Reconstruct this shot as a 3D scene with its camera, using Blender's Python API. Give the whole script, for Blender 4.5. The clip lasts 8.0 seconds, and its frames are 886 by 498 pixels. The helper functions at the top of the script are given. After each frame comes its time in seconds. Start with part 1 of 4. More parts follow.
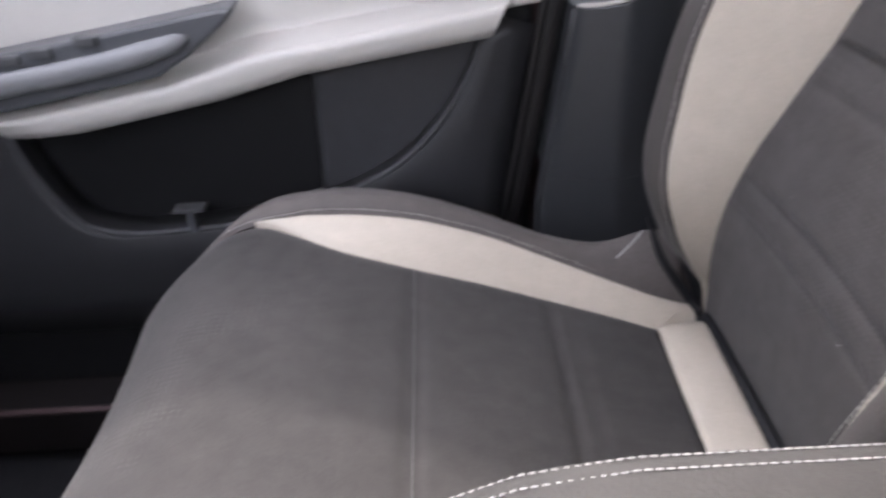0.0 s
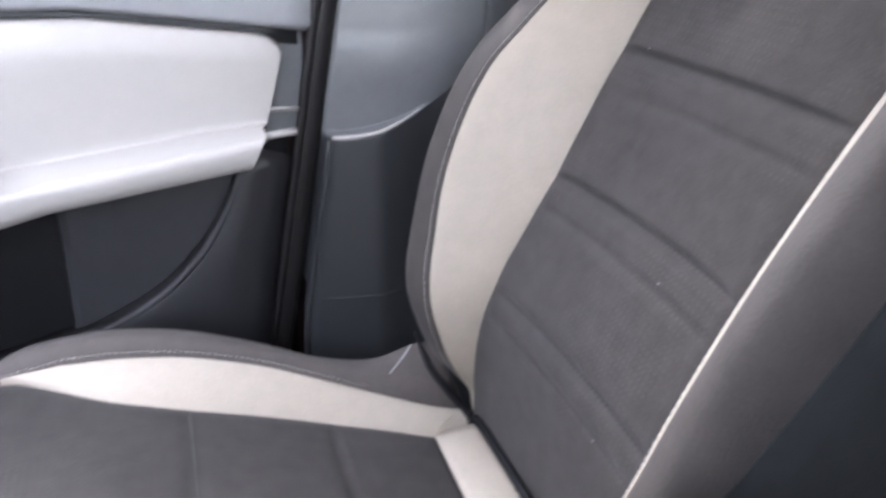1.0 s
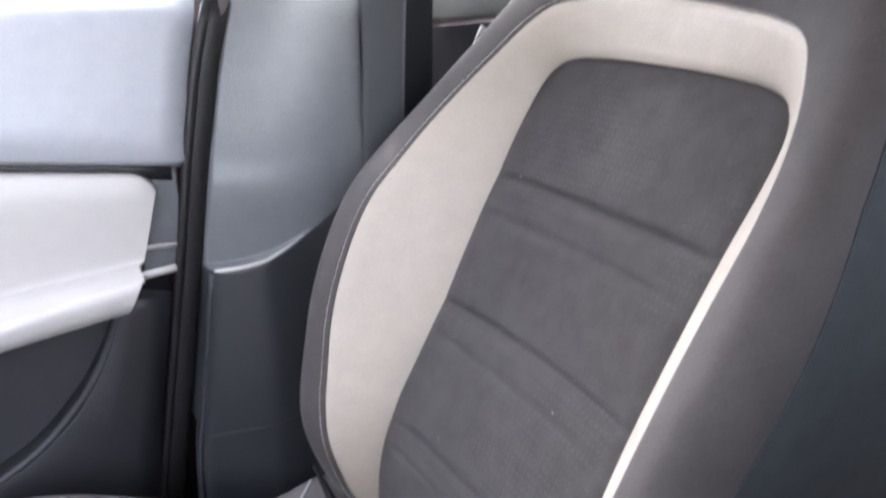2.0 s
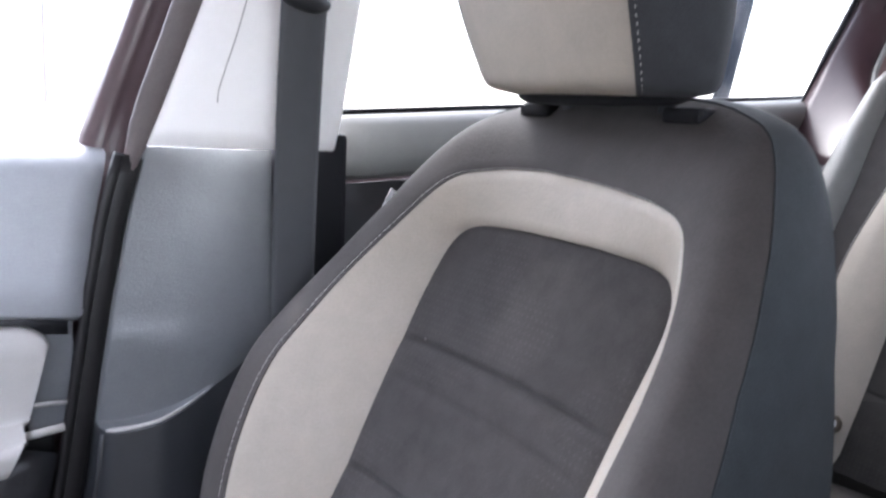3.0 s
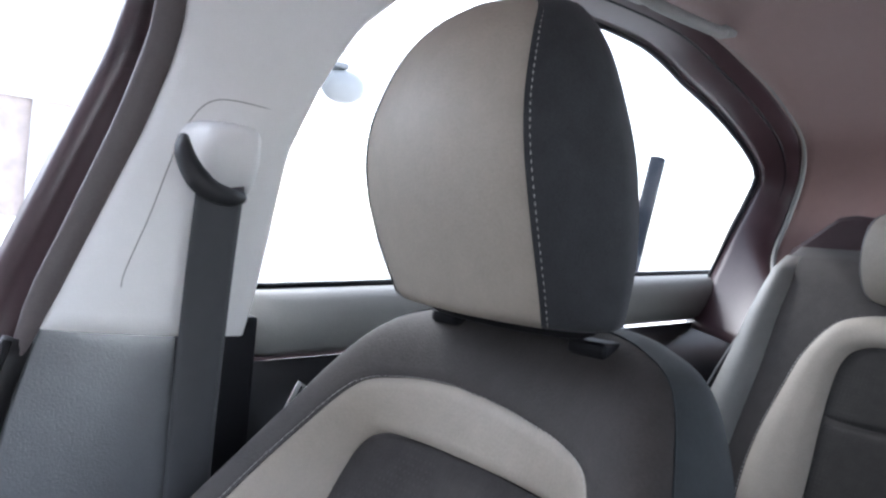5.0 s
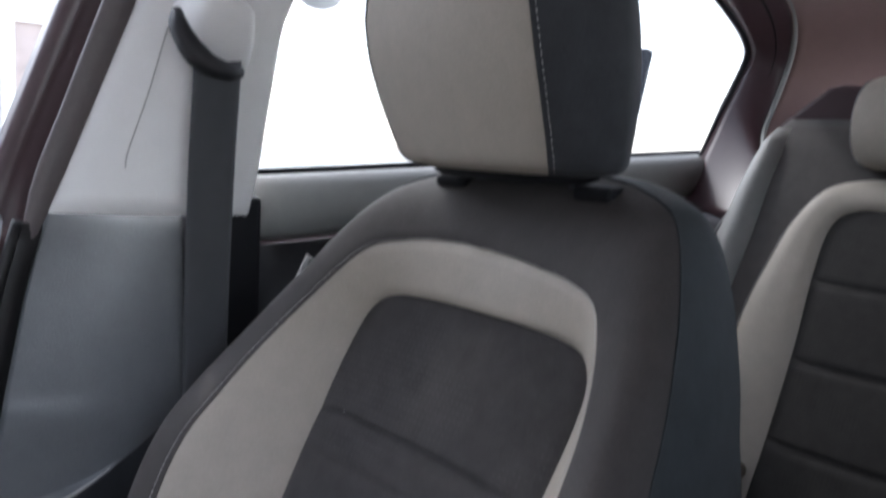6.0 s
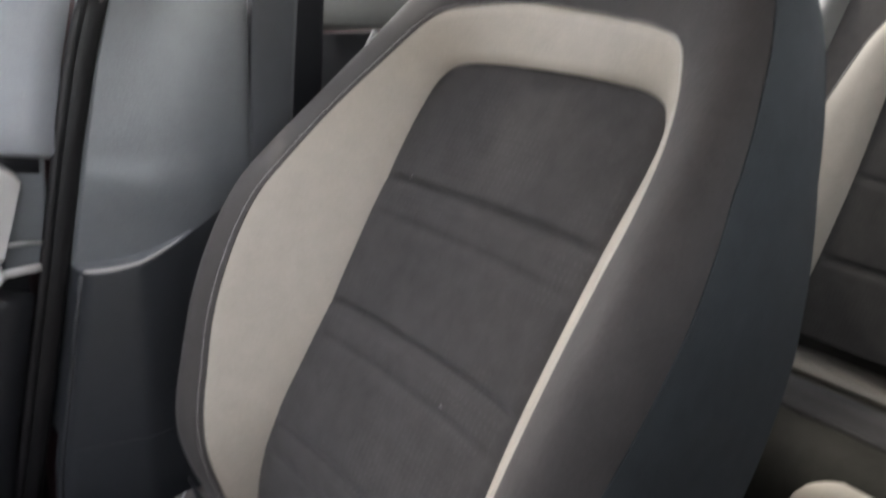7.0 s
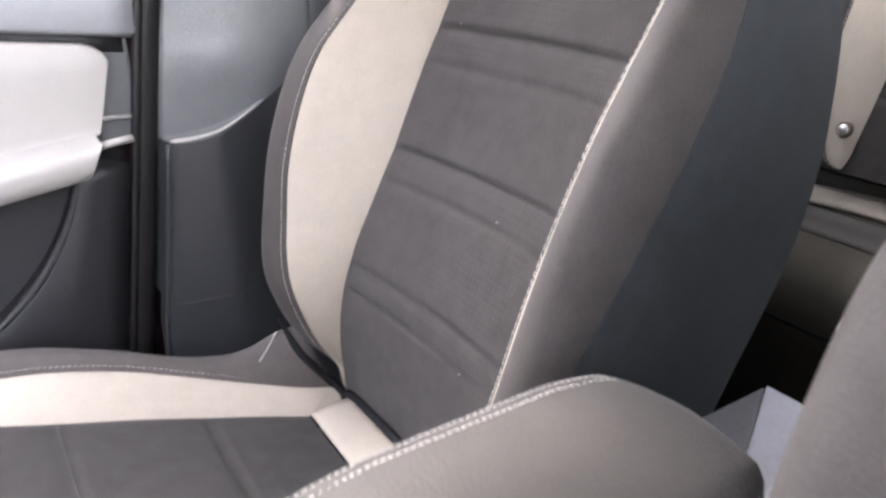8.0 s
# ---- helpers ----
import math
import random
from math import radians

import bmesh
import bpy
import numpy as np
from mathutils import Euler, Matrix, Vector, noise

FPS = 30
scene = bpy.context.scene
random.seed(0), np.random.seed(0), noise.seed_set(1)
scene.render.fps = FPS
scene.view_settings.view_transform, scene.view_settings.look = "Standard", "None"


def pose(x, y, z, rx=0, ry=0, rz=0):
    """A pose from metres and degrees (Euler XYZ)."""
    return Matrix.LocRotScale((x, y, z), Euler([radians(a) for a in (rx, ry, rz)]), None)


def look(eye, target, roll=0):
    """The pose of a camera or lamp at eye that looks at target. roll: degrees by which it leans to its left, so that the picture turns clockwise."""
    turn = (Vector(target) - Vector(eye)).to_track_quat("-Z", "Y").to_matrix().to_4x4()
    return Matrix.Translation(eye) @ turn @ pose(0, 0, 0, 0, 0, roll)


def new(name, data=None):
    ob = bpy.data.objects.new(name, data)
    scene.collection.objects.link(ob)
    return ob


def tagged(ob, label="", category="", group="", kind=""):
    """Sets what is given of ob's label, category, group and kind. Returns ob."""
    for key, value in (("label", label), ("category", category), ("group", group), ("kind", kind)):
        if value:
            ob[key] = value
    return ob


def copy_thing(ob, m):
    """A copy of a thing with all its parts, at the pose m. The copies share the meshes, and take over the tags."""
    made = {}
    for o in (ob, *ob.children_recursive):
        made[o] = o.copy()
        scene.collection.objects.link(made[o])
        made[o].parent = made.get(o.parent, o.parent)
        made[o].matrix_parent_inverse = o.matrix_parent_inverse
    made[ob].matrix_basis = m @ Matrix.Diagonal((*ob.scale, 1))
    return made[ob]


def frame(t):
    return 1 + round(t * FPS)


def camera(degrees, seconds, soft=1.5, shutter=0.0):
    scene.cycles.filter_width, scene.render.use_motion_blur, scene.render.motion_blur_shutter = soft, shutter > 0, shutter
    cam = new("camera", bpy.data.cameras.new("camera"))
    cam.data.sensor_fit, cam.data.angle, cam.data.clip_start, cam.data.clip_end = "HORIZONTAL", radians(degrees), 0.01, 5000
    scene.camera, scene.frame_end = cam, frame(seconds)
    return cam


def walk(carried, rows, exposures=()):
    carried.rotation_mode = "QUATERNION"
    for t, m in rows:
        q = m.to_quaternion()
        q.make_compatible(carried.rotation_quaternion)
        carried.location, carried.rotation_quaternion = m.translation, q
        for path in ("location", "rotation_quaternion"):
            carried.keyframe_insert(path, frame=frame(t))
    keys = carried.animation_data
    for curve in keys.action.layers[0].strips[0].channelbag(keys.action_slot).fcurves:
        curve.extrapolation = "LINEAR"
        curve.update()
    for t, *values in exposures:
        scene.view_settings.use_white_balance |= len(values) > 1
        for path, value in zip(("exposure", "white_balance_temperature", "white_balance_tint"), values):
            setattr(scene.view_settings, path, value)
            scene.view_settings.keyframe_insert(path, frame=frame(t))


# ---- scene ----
cam = camera(59.8, 8.0, soft=2.4, shutter=0.5)
PATH = [
    (0, (-0.159, -0.477, 0.825), (-0.171, 1.218, -0.236), -3.3),
    (0.5, (-0.183, -0.472, 0.839), (0.223, 1.222, -0.145), 0.3),
    (1, (-0.179, -0.48, 0.868), (0.453, 1.211, 0.007), 2.0),
    (1.5, (-0.185, -0.464, 0.887), (0.672, 1.173, 0.121), 2.2),
    (1.7, (-0.172, -0.46, 0.898), (0.706, 1.174, 0.15), 1.0),
    (2.8, (-0.16, -0.468, 0.951), (0.896, 1.181, 0.542), 2.2),
    (3, (-0.147, -0.467, 0.948), (0.956, 1.163, 0.594), 2.8),
    (3.5, (-0.16, -0.477, 0.978), (1.022, 1.117, 0.731), 4.7),
    (4, (-0.153, -0.471, 1.004), (1.094, 1.083, 0.837), 5.6),
    (4.5, (-0.131, -0.452, 1.021), (1.11, 1.113, 0.925), 4.9),
    (4.7, (-0.129, -0.455, 1.026), (1.124, 1.104, 0.999), 5.5),
    (5.8, (-0.142, -0.46, 0.999), (1.147, 1.059, 0.825), 3.7),
    (6, (-0.15, -0.462, 0.979), (1.137, 1.048, 0.727), 3.1),
    (6.5, (-0.164, -0.46, 0.95), (1.12, 1.021, 0.549), 3.6),
    (7, (-0.178, -0.465, 0.889), (1.002, 1.038, 0.298), 4.5),
    (7.5, (-0.204, -0.477, 0.862), (0.879, 1.026, 0.108), 2.5),
    (7.6, (-0.212, -0.483, 0.850), (0.869, 1.019, 0.090), 2.5),
    (7.8, (-0.218, -0.506, 0.846), (0.844, 0.995, 0.058), 0.4),
    (8, (-0.215, -0.537, 0.837), (0.788, 1.001, 0.045), -0.3),
]
EXPOSURES = [(0.0, 4.21, 6750, 18), (0.5, 4.33, 6700, 19), (1.0, 4.66, 6430, 17), (1.5, 4.76, 6430, 17), (3.0, 4.23, 6200, 17), (3.5, 3.79, 6000, 16), (4.5, 3.83, 5950, 13), (6.0, 3.13, 6150, 14), (6.5, 3.21, 6300, 13), (7.0, 3.83, 6850, 12), (7.5, 4.63, 6950, 16), (7.8, 4.75, 6900, 18), (8.0, 4.9, 6900, 18)]
walk(cam, [(t, look(eye, target, roll)) for t, eye, target, roll in PATH], EXPOSURES)

# World: x points to the rear of the car, y to the passenger door, z up from the cabin floor.
world = bpy.data.worlds.new("overcast_sky")
scene.world = world
world.use_nodes = True
wn = world.node_tree
sky = wn.nodes.new("ShaderNodeTexSky")
sky.sky_type = "NISHITA"
sky.sun_disc = False
sky.sun_elevation, sky.sun_rotation = radians(45), radians(6)
sky.air_density, sky.dust_density = 1.0, 1.5
pale = wn.nodes.new("ShaderNodeHueSaturation")
pale.inputs["Saturation"].default_value = 0.35
wn.links.new(sky.outputs[0], pale.inputs["Color"])
wn.links.new(pale.outputs[0], wn.nodes["Background"].inputs[0])
wn.nodes["Background"].inputs[1].default_value = 0.14
sun = new("sun", bpy.data.lights.new("sun", "SUN"))
sun.data.energy, sun.data.angle, sun.data.color = 0.28, radians(3), (1.0, 0.96, 0.9)
sun.matrix_world = look((0.4, 4.0, 4.04), (0, 0, 0))


# ---- materials ----
def material(name, color, rough=0.6, metal=0.0, grain=400.0, bump=0.15, vary=0.12, stain=3.0, spec=0.5, sheen=0.0):
    """A surface with fine grain relief and broad, faint unevenness of colour and gloss."""
    m = bpy.data.materials.new(name)
    m.use_nodes = True
    nt, b = m.node_tree, m.node_tree.nodes["Principled BSDF"]
    co = nt.nodes.new("ShaderNodeTexCoord")
    n1, n2 = nt.nodes.new("ShaderNodeTexNoise"), nt.nodes.new("ShaderNodeTexNoise")
    n1.inputs["Scale"].default_value, n1.inputs["Detail"].default_value = grain, 3
    n2.inputs["Scale"].default_value, n2.inputs["Detail"].default_value = stain, 5
    for n in (n1, n2):
        nt.links.new(co.outputs["Object"], n.inputs["Vector"])
    mix = nt.nodes.new("ShaderNodeMix")
    mix.data_type, mix.blend_type = "RGBA", "MIX"
    mix.inputs[6].default_value = (*[c * (1 - vary) for c in color], 1)
    mix.inputs[7].default_value = (*[min(1, c * (1 + vary)) for c in color], 1)
    add = nt.nodes.new("ShaderNodeMath")
    add.operation = "MULTIPLY_ADD"
    add.inputs[1].default_value, add.inputs[2].default_value = 0.5, 0.0
    nt.links.new(n1.outputs["Fac"], add.inputs[0])
    add2 = nt.nodes.new("ShaderNodeMath")
    add2.operation = "MULTIPLY_ADD"
    add2.inputs[1].default_value = 0.5
    nt.links.new(n2.outputs["Fac"], add2.inputs[0])
    nt.links.new(add.outputs[0], add2.inputs[2])
    n3 = nt.nodes.new("ShaderNodeTexNoise")
    n3.inputs["Scale"].default_value, n3.inputs["Detail"].default_value = 55, 4
    nt.links.new(co.outputs["Object"], n3.inputs["Vector"])
    add3 = nt.nodes.new("ShaderNodeMath")
    add3.operation = "MULTIPLY_ADD"
    add3.inputs[1].default_value = 0.5
    nt.links.new(n3.outputs["Fac"], add3.inputs[0])
    nt.links.new(add2.outputs[0], add3.inputs[2])
    spread = nt.nodes.new("ShaderNodeMapRange")
    spread.inputs["From Min"].default_value, spread.inputs["From Max"].default_value = 0.5, 1.0
    nt.links.new(add3.outputs[0], spread.inputs["Value"])
    nt.links.new(spread.outputs[0], mix.inputs[0])
    nt.links.new(mix.outputs[2], b.inputs["Base Color"])
    ramp = nt.nodes.new("ShaderNodeMapRange")
    ramp.inputs["To Min"].default_value, ramp.inputs["To Max"].default_value = max(0.03, rough - 0.08), min(1, rough + 0.08)
    nt.links.new(n2.outputs["Fac"], ramp.inputs["Value"])
    nt.links.new(ramp.outputs[0], b.inputs["Roughness"])
    bu = nt.nodes.new("ShaderNodeBump")
    bu.inputs["Strength"].default_value, bu.inputs["Distance"].default_value = bump, 0.001
    nt.links.new(n1.outputs["Fac"], bu.inputs["Height"])
    nt.links.new(bu.outputs[0], b.inputs["Normal"])
    b.inputs["Metallic"].default_value = metal
    b.inputs["Specular IOR Level"].default_value = spec
    b.inputs["Sheen Weight"].default_value = sheen
    return m


def perforated(name, color, plane="YZ", pitch=0.006, strength=0.11, front=None):
    """Woven seat cloth with rows of small raised dots, worn away in patches and behind the front edge."""
    m = material(name, color, 0.85, grain=700, bump=0.5, vary=0.3, stain=9, spec=0.18, sheen=0.1)
    nt, b = m.node_tree, m.node_tree.nodes["Principled BSDF"]
    co = nt.nodes.new("ShaderNodeTexCoord")
    sep = nt.nodes.new("ShaderNodeSeparateXYZ")
    nt.links.new(co.outputs["Object"], sep.inputs[0])

    def math_node(op, *ins):
        n = nt.nodes.new("ShaderNodeMath")
        n.operation = op
        for i, v in enumerate(ins):
            if isinstance(v, (int, float)):
                n.inputs[i].default_value = v
            else:
                nt.links.new(v, n.inputs[i])
        return n.outputs[0]
    k = math.pi / pitch
    u, v = sep.outputs[plane[0]], sep.outputs[plane[1]]
    a = math_node("SINE", math_node("MULTIPLY", math_node("ADD", u, v), k))
    c = math_node("SINE", math_node("MULTIPLY", math_node("SUBTRACT", u, v), k))
    dots = math_node("GREATER_THAN", math_node("MULTIPLY", a, c), 0.66)
    big = nt.nodes.new("ShaderNodeTexNoise")
    big.inputs["Scale"].default_value, big.inputs["Detail"].default_value = 11, 4
    nt.links.new(co.outputs["Object"], big.inputs["Vector"])
    patch = nt.nodes.new("ShaderNodeMapRange")
    patch.inputs["From Min"].default_value, patch.inputs["From Max"].default_value = 0.50, 0.57
    nt.links.new(big.outputs["Fac"], patch.inputs["Value"])
    kept = patch.outputs[0]
    if front is not None:
        unworn = nt.nodes.new("ShaderNodeMapRange")
        unworn.inputs["From Min"].default_value, unworn.inputs["From Max"].default_value = front, front - 0.07
        nt.links.new(sep.outputs["X"], unworn.inputs["Value"])
        kept = math_node("MULTIPLY", kept, math_node("ADD", unworn.outputs[0], 0.12))
    f = math_node("MULTIPLY", math_node("MULTIPLY", dots, kept), strength)
    old = b.inputs["Base Color"].links[0].from_socket
    mix = nt.nodes.new("ShaderNodeMix")
    mix.data_type = "RGBA"
    nt.links.new(f, mix.inputs[0])
    nt.links.new(old, mix.inputs[6])
    mix.inputs[7].default_value = (*[min(1, q * 3.4) for q in color], 1)
    nt.links.new(mix.outputs[2], b.inputs["Base Color"])
    return m


def glass(name, tint):
    m = bpy.data.materials.new(name)
    m.use_nodes = True
    nt = m.node_tree
    nt.nodes.remove(nt.nodes["Principled BSDF"])
    t, g, f, x = (nt.nodes.new("ShaderNode" + k) for k in ("BsdfTransparent", "BsdfGlossy", "LayerWeight", "MixShader"))
    p = nt.nodes.new("ShaderNodeMath")
    p.operation = "POWER"
    p.inputs[1].default_value = 5.0
    q = nt.nodes.new("ShaderNodeMath")
    q.operation = "MULTIPLY_ADD"
    q.inputs[1].default_value, q.inputs[2].default_value = 0.05, 0.004
    nt.links.new(f.outputs["Facing"], p.inputs[0])
    nt.links.new(p.outputs[0], q.inputs[0])
    t.inputs[0].default_value = (*tint, 1)
    g.inputs["Roughness"].default_value = 0.02
    f.inputs[0].default_value = 0.5
    nt.links.new(q.outputs[0], x.inputs[0])
    nt.links.new(t.outputs[0], x.inputs[1])
    nt.links.new(g.outputs[0], x.inputs[2])
    nt.links.new(x.outputs[0], nt.nodes["Material Output"].inputs[0])
    return m


CLOTH = perforated("dark_cloth", (0.055, 0.051, 0.050))
# Front seat cloth, darkened to hold the shade at the rear bench.
REAR_CLOTH_SHADED = perforated("shaded_rear_cloth", (0.040, 0.0375, 0.036))
# Same cloth; less light on the flat cushion is put into its colour.
CLOTH_FLAT = perforated("shaded_cloth_cushion", (0.041, 0.0385, 0.0375), "XY", 0.006, 0.26, -0.30)
BEIGE = material("beige_leatherette", (0.44, 0.396, 0.332), 0.55, grain=380, bump=0.35, vary=0.09, stain=9)
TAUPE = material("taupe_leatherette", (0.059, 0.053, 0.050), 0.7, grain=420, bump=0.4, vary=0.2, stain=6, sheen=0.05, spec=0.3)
# The same taupe lightened, as the cushion sides face up to the light.
LIT_TAUPE = material("lit_taupe_leatherette", (0.088, 0.078, 0.074), 0.7, grain=420, bump=0.4, vary=0.2, stain=6, sheen=0.05, spec=0.3)
# The same taupe darkened, standing in for shade over the armrest.
SHADED_TAUPE = material("shaded_taupe_leatherette", (0.030, 0.0275, 0.0255), 0.7, grain=420, bump=0.4, vary=0.2, stain=6, sheen=0.05, spec=0.3)
# Beige leatherette dulled in colour, as no sun reaches the rear cushion.
REAR_BAND_SHADED = material("shaded_beige_leatherette", (0.20, 0.180, 0.150), 0.6, grain=380, bump=0.35, vary=0.12, stain=9)
# Slate lifted towards grey, with the window glare put into its colour.
HEAD_SLATE = material("hazed_headrest_cloth", (0.040, 0.041, 0.045), 0.8, grain=700, bump=0.3, vary=0.3, stain=9, spec=0.25, sheen=0.08)
# Rear cushion cloth, with its shade put into the olive grey.
REAR_TAUPE_SHADED = material("shaded_olive_grey_cloth", (0.031, 0.029, 0.024), 0.8, grain=500, bump=0.5, vary=0.25, stain=12, spec=0.2)
SLATE = material("slate_side_cloth", (0.0335, 0.0395, 0.0425), 0.8, grain=700, bump=0.3, vary=0.3, stain=9, spec=0.25, sheen=0.08)
THREAD = material("pale_thread", (0.5, 0.485, 0.46), 0.7, grain=1500, bump=0.3)
JOINT = material("grey_joint_line", (0.36, 0.35, 0.33), 0.6, grain=400, bump=0.1)
LID = material("lit_grey_lid", (0.42, 0.435, 0.47), 0.35, grain=300, bump=0.1)
LIP = material("mid_grey_lip", (0.15, 0.153, 0.16), 0.4, grain=420, bump=0.3)
SWITCH = material("dark_grey_switch", (0.06, 0.061, 0.064), 0.4, grain=400, bump=0.1)
SEAM = material("grey_cloth_seam", (0.085, 0.082, 0.082), 0.8, grain=900, bump=0.4)
THREAD_DARK = material("grey_thread", (0.3, 0.29, 0.29), 0.7, grain=1500, bump=0.3)
BLACK = material("black_plastic", (0.018, 0.018, 0.02), 0.5, grain=500, bump=0.2)
RUBBER = material("black_rubber", (0.007, 0.007, 0.009), 0.55, grain=300, bump=0.15, spec=0.25)
STRIP = material("brownish_black_rubber", (0.009, 0.008, 0.0085), 0.5, grain=300, bump=0.15, spec=0.4)
SEAL = material("brown_seal", (0.12, 0.10, 0.10), 0.5, grain=300, bump=0.2)
FRAME_PAINT = material("dark_maroon_paint", (0.055, 0.029, 0.033), 0.32, grain=200, bump=0.02, spec=0.6)
GREY = material("grey_door_plastic", (0.32, 0.331, 0.347), 0.38, grain=420, bump=0.35, vary=0.08)
GREY_DARK = material("charcoal_plastic", (0.07, 0.073, 0.08), 0.36, grain=420, bump=0.35, vary=0.1)
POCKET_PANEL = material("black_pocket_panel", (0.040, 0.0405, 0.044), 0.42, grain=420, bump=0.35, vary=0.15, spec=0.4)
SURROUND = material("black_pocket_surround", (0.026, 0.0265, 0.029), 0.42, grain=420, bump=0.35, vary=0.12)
# Pillar plastic again, with the shade below the ledge in its colour.
SHADED_TRIM = material("shaded_foot_plastic", (0.034, 0.036, 0.039), 0.36, grain=420, bump=0.35, vary=0.1)
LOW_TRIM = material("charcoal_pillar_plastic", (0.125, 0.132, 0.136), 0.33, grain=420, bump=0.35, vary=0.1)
RIM = material("charcoal_pocket_rim", (0.032, 0.033, 0.036), 0.5, grain=420, bump=0.35, vary=0.1)
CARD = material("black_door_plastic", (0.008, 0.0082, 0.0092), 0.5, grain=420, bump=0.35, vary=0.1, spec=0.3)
CREAM = material("cream_plastic", (0.44, 0.425, 0.40), 0.42, grain=350, bump=0.2, vary=0.04)
PILLAR = material("pale_pillar_plastic", (0.88, 0.87, 0.85), 0.38, grain=500, bump=0.2, vary=0.03)
ROLL = material("beige_grey_plastic", (0.28, 0.276, 0.26), 0.5, grain=400, bump=0.3, vary=0.06)
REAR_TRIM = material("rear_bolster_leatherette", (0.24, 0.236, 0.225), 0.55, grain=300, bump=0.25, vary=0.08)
STUD_RING = material("dark_metal_ring", (0.16, 0.13, 0.1), 0.4, 0.6, grain=200, bump=0.05, vary=0.1)
STUD = material("bright_metal_stud", (0.8, 0.8, 0.8), 0.3, 0.7, grain=200, bump=0.05, vary=0.02)
WEB = material("belt_webbing", (0.064, 0.067, 0.072), 0.75, grain=900, bump=0.5, vary=0.1, sheen=0.2)
LINING = material("headliner_cloth", (0.25, 0.162, 0.145), 0.9, grain=900, bump=0.4, vary=0.06, sheen=0.3, spec=0.2)
CARPET = material("black_carpet", (0.02, 0.02, 0.022), 0.95, grain=600, bump=0.9, vary=0.25, spec=0.2)
SHELF = material("maroon_shelf_cloth", (0.050, 0.021, 0.025), 0.55, grain=600, bump=0.4, vary=0.15)
SILL = material("brown_sill_plastic", (0.009, 0.0065, 0.0065), 0.55, grain=400, bump=0.2)
SILL_EDGE = material("lit_reddish_brown_edge", (0.075, 0.045, 0.046), 0.5, grain=400, bump=0.2)
TAG = material("white_tag_cloth", (0.75, 0.75, 0.74), 0.8, grain=900, bump=0.3, vary=0.04)
GLASS = glass("tinted_window_glass", (0.90, 0.91, 0.91))
CLEAR_GLASS = glass("clear_rear_window_glass", (0.95, 0.96, 0.955))
# Tint chosen to keep sunlight off the rear bench.
REAR_GLASS = glass("dark_rear_window_glass", (0.59, 0.60, 0.60))
CONCRETE = material("pale_concrete", (0.66, 0.65, 0.62), 0.9, grain=30, bump=0.6, vary=0.15, stain=0.6)
WHITEWASH = material("white_wall_paint", (0.8, 0.79, 0.77), 0.8, grain=40, bump=0.3, vary=0.05, stain=0.8)
BLOCKER = material("grey_plaster", (0.17, 0.165, 0.16), 0.85, grain=40, bump=0.4, vary=0.12, stain=0.9)
TINT = material("tinted_shopfront", (0.34, 0.28, 0.26), 0.35, grain=8, bump=0.0, vary=0.3, stain=1.2)
WOOD = material("weathered_post_wood", (0.04, 0.045, 0.055), 0.9, grain=60, bump=0.5, spec=0.1)
LAMP_GLASS = material("opal_lamp_glass", (0.45, 0.46, 0.47), 0.35, grain=60, bump=0.02, vary=0.03)


# ---- mesh helpers ----
def thing(name, label, category, group="", kind="", place=(0, 0, 0)):
    ob = new(name)
    ob.location = place
    return tagged(ob, label, category, group, kind)


def link(name, me, mat, parent=None, label="", smooth=True):
    me.materials.append(mat)
    if smooth:
        me.polygons.foreach_set("use_smooth", [True] * len(me.polygons))
    ob = new(name, me)
    if parent is not None:
        ob.parent = parent
    return tagged(ob, label)


def part(name, bm, mat, parent=None, label="", smooth=False):
    me = bpy.data.meshes.new(name)
    bmesh.ops.recalc_face_normals(bm, faces=bm.faces)
    bm.to_mesh(me)
    bm.free()
    return link(name, me, mat, parent, label, smooth)


def sheet(name, rows, mat, parent=None, label="", thick=0.0, closed=False, smooth=True):
    """A smooth surface through rows of points (an array rows x columns x 3); closed joins the last column to the first."""
    a = np.asarray(rows, float)
    r, c = a.shape[:2]
    faces = []
    for i in range(r - 1):
        for j in range(c if closed else c - 1):
            k = (j + 1) % c
            faces.append((i * c + j, i * c + k, (i + 1) * c + k, (i + 1) * c + j))
    me = bpy.data.meshes.new(name)
    me.from_pydata(a.reshape(-1, 3).tolist(), [], faces)
    bm = bmesh.new()
    bm.from_mesh(me)
    bmesh.ops.remove_doubles(bm, verts=bm.verts, dist=1e-5)
    bmesh.ops.recalc_face_normals(bm, faces=bm.faces)
    bm.to_mesh(me)
    bm.free()
    ob = link(name, me, mat, parent, label, smooth)
    if thick:
        s = ob.modifiers.new("thickness", "SOLIDIFY")
        s.thickness, s.offset = thick, 0
    return ob


def block(lo, hi, bevel=0.004, seg=2):
    bm = bmesh.new()
    bmesh.ops.create_cube(bm, size=1)
    lo, hi = Vector(lo), Vector(hi)
    for v in bm.verts:
        v.co = Vector([(a + b) / 2 + c * (b - a) for a, b, c in zip(lo, hi, v.co)])
    if bevel:
        bmesh.ops.bevel(bm, geom=bm.edges[:], offset=bevel, segments=seg, affect="EDGES", profile=0.6)
    return bm


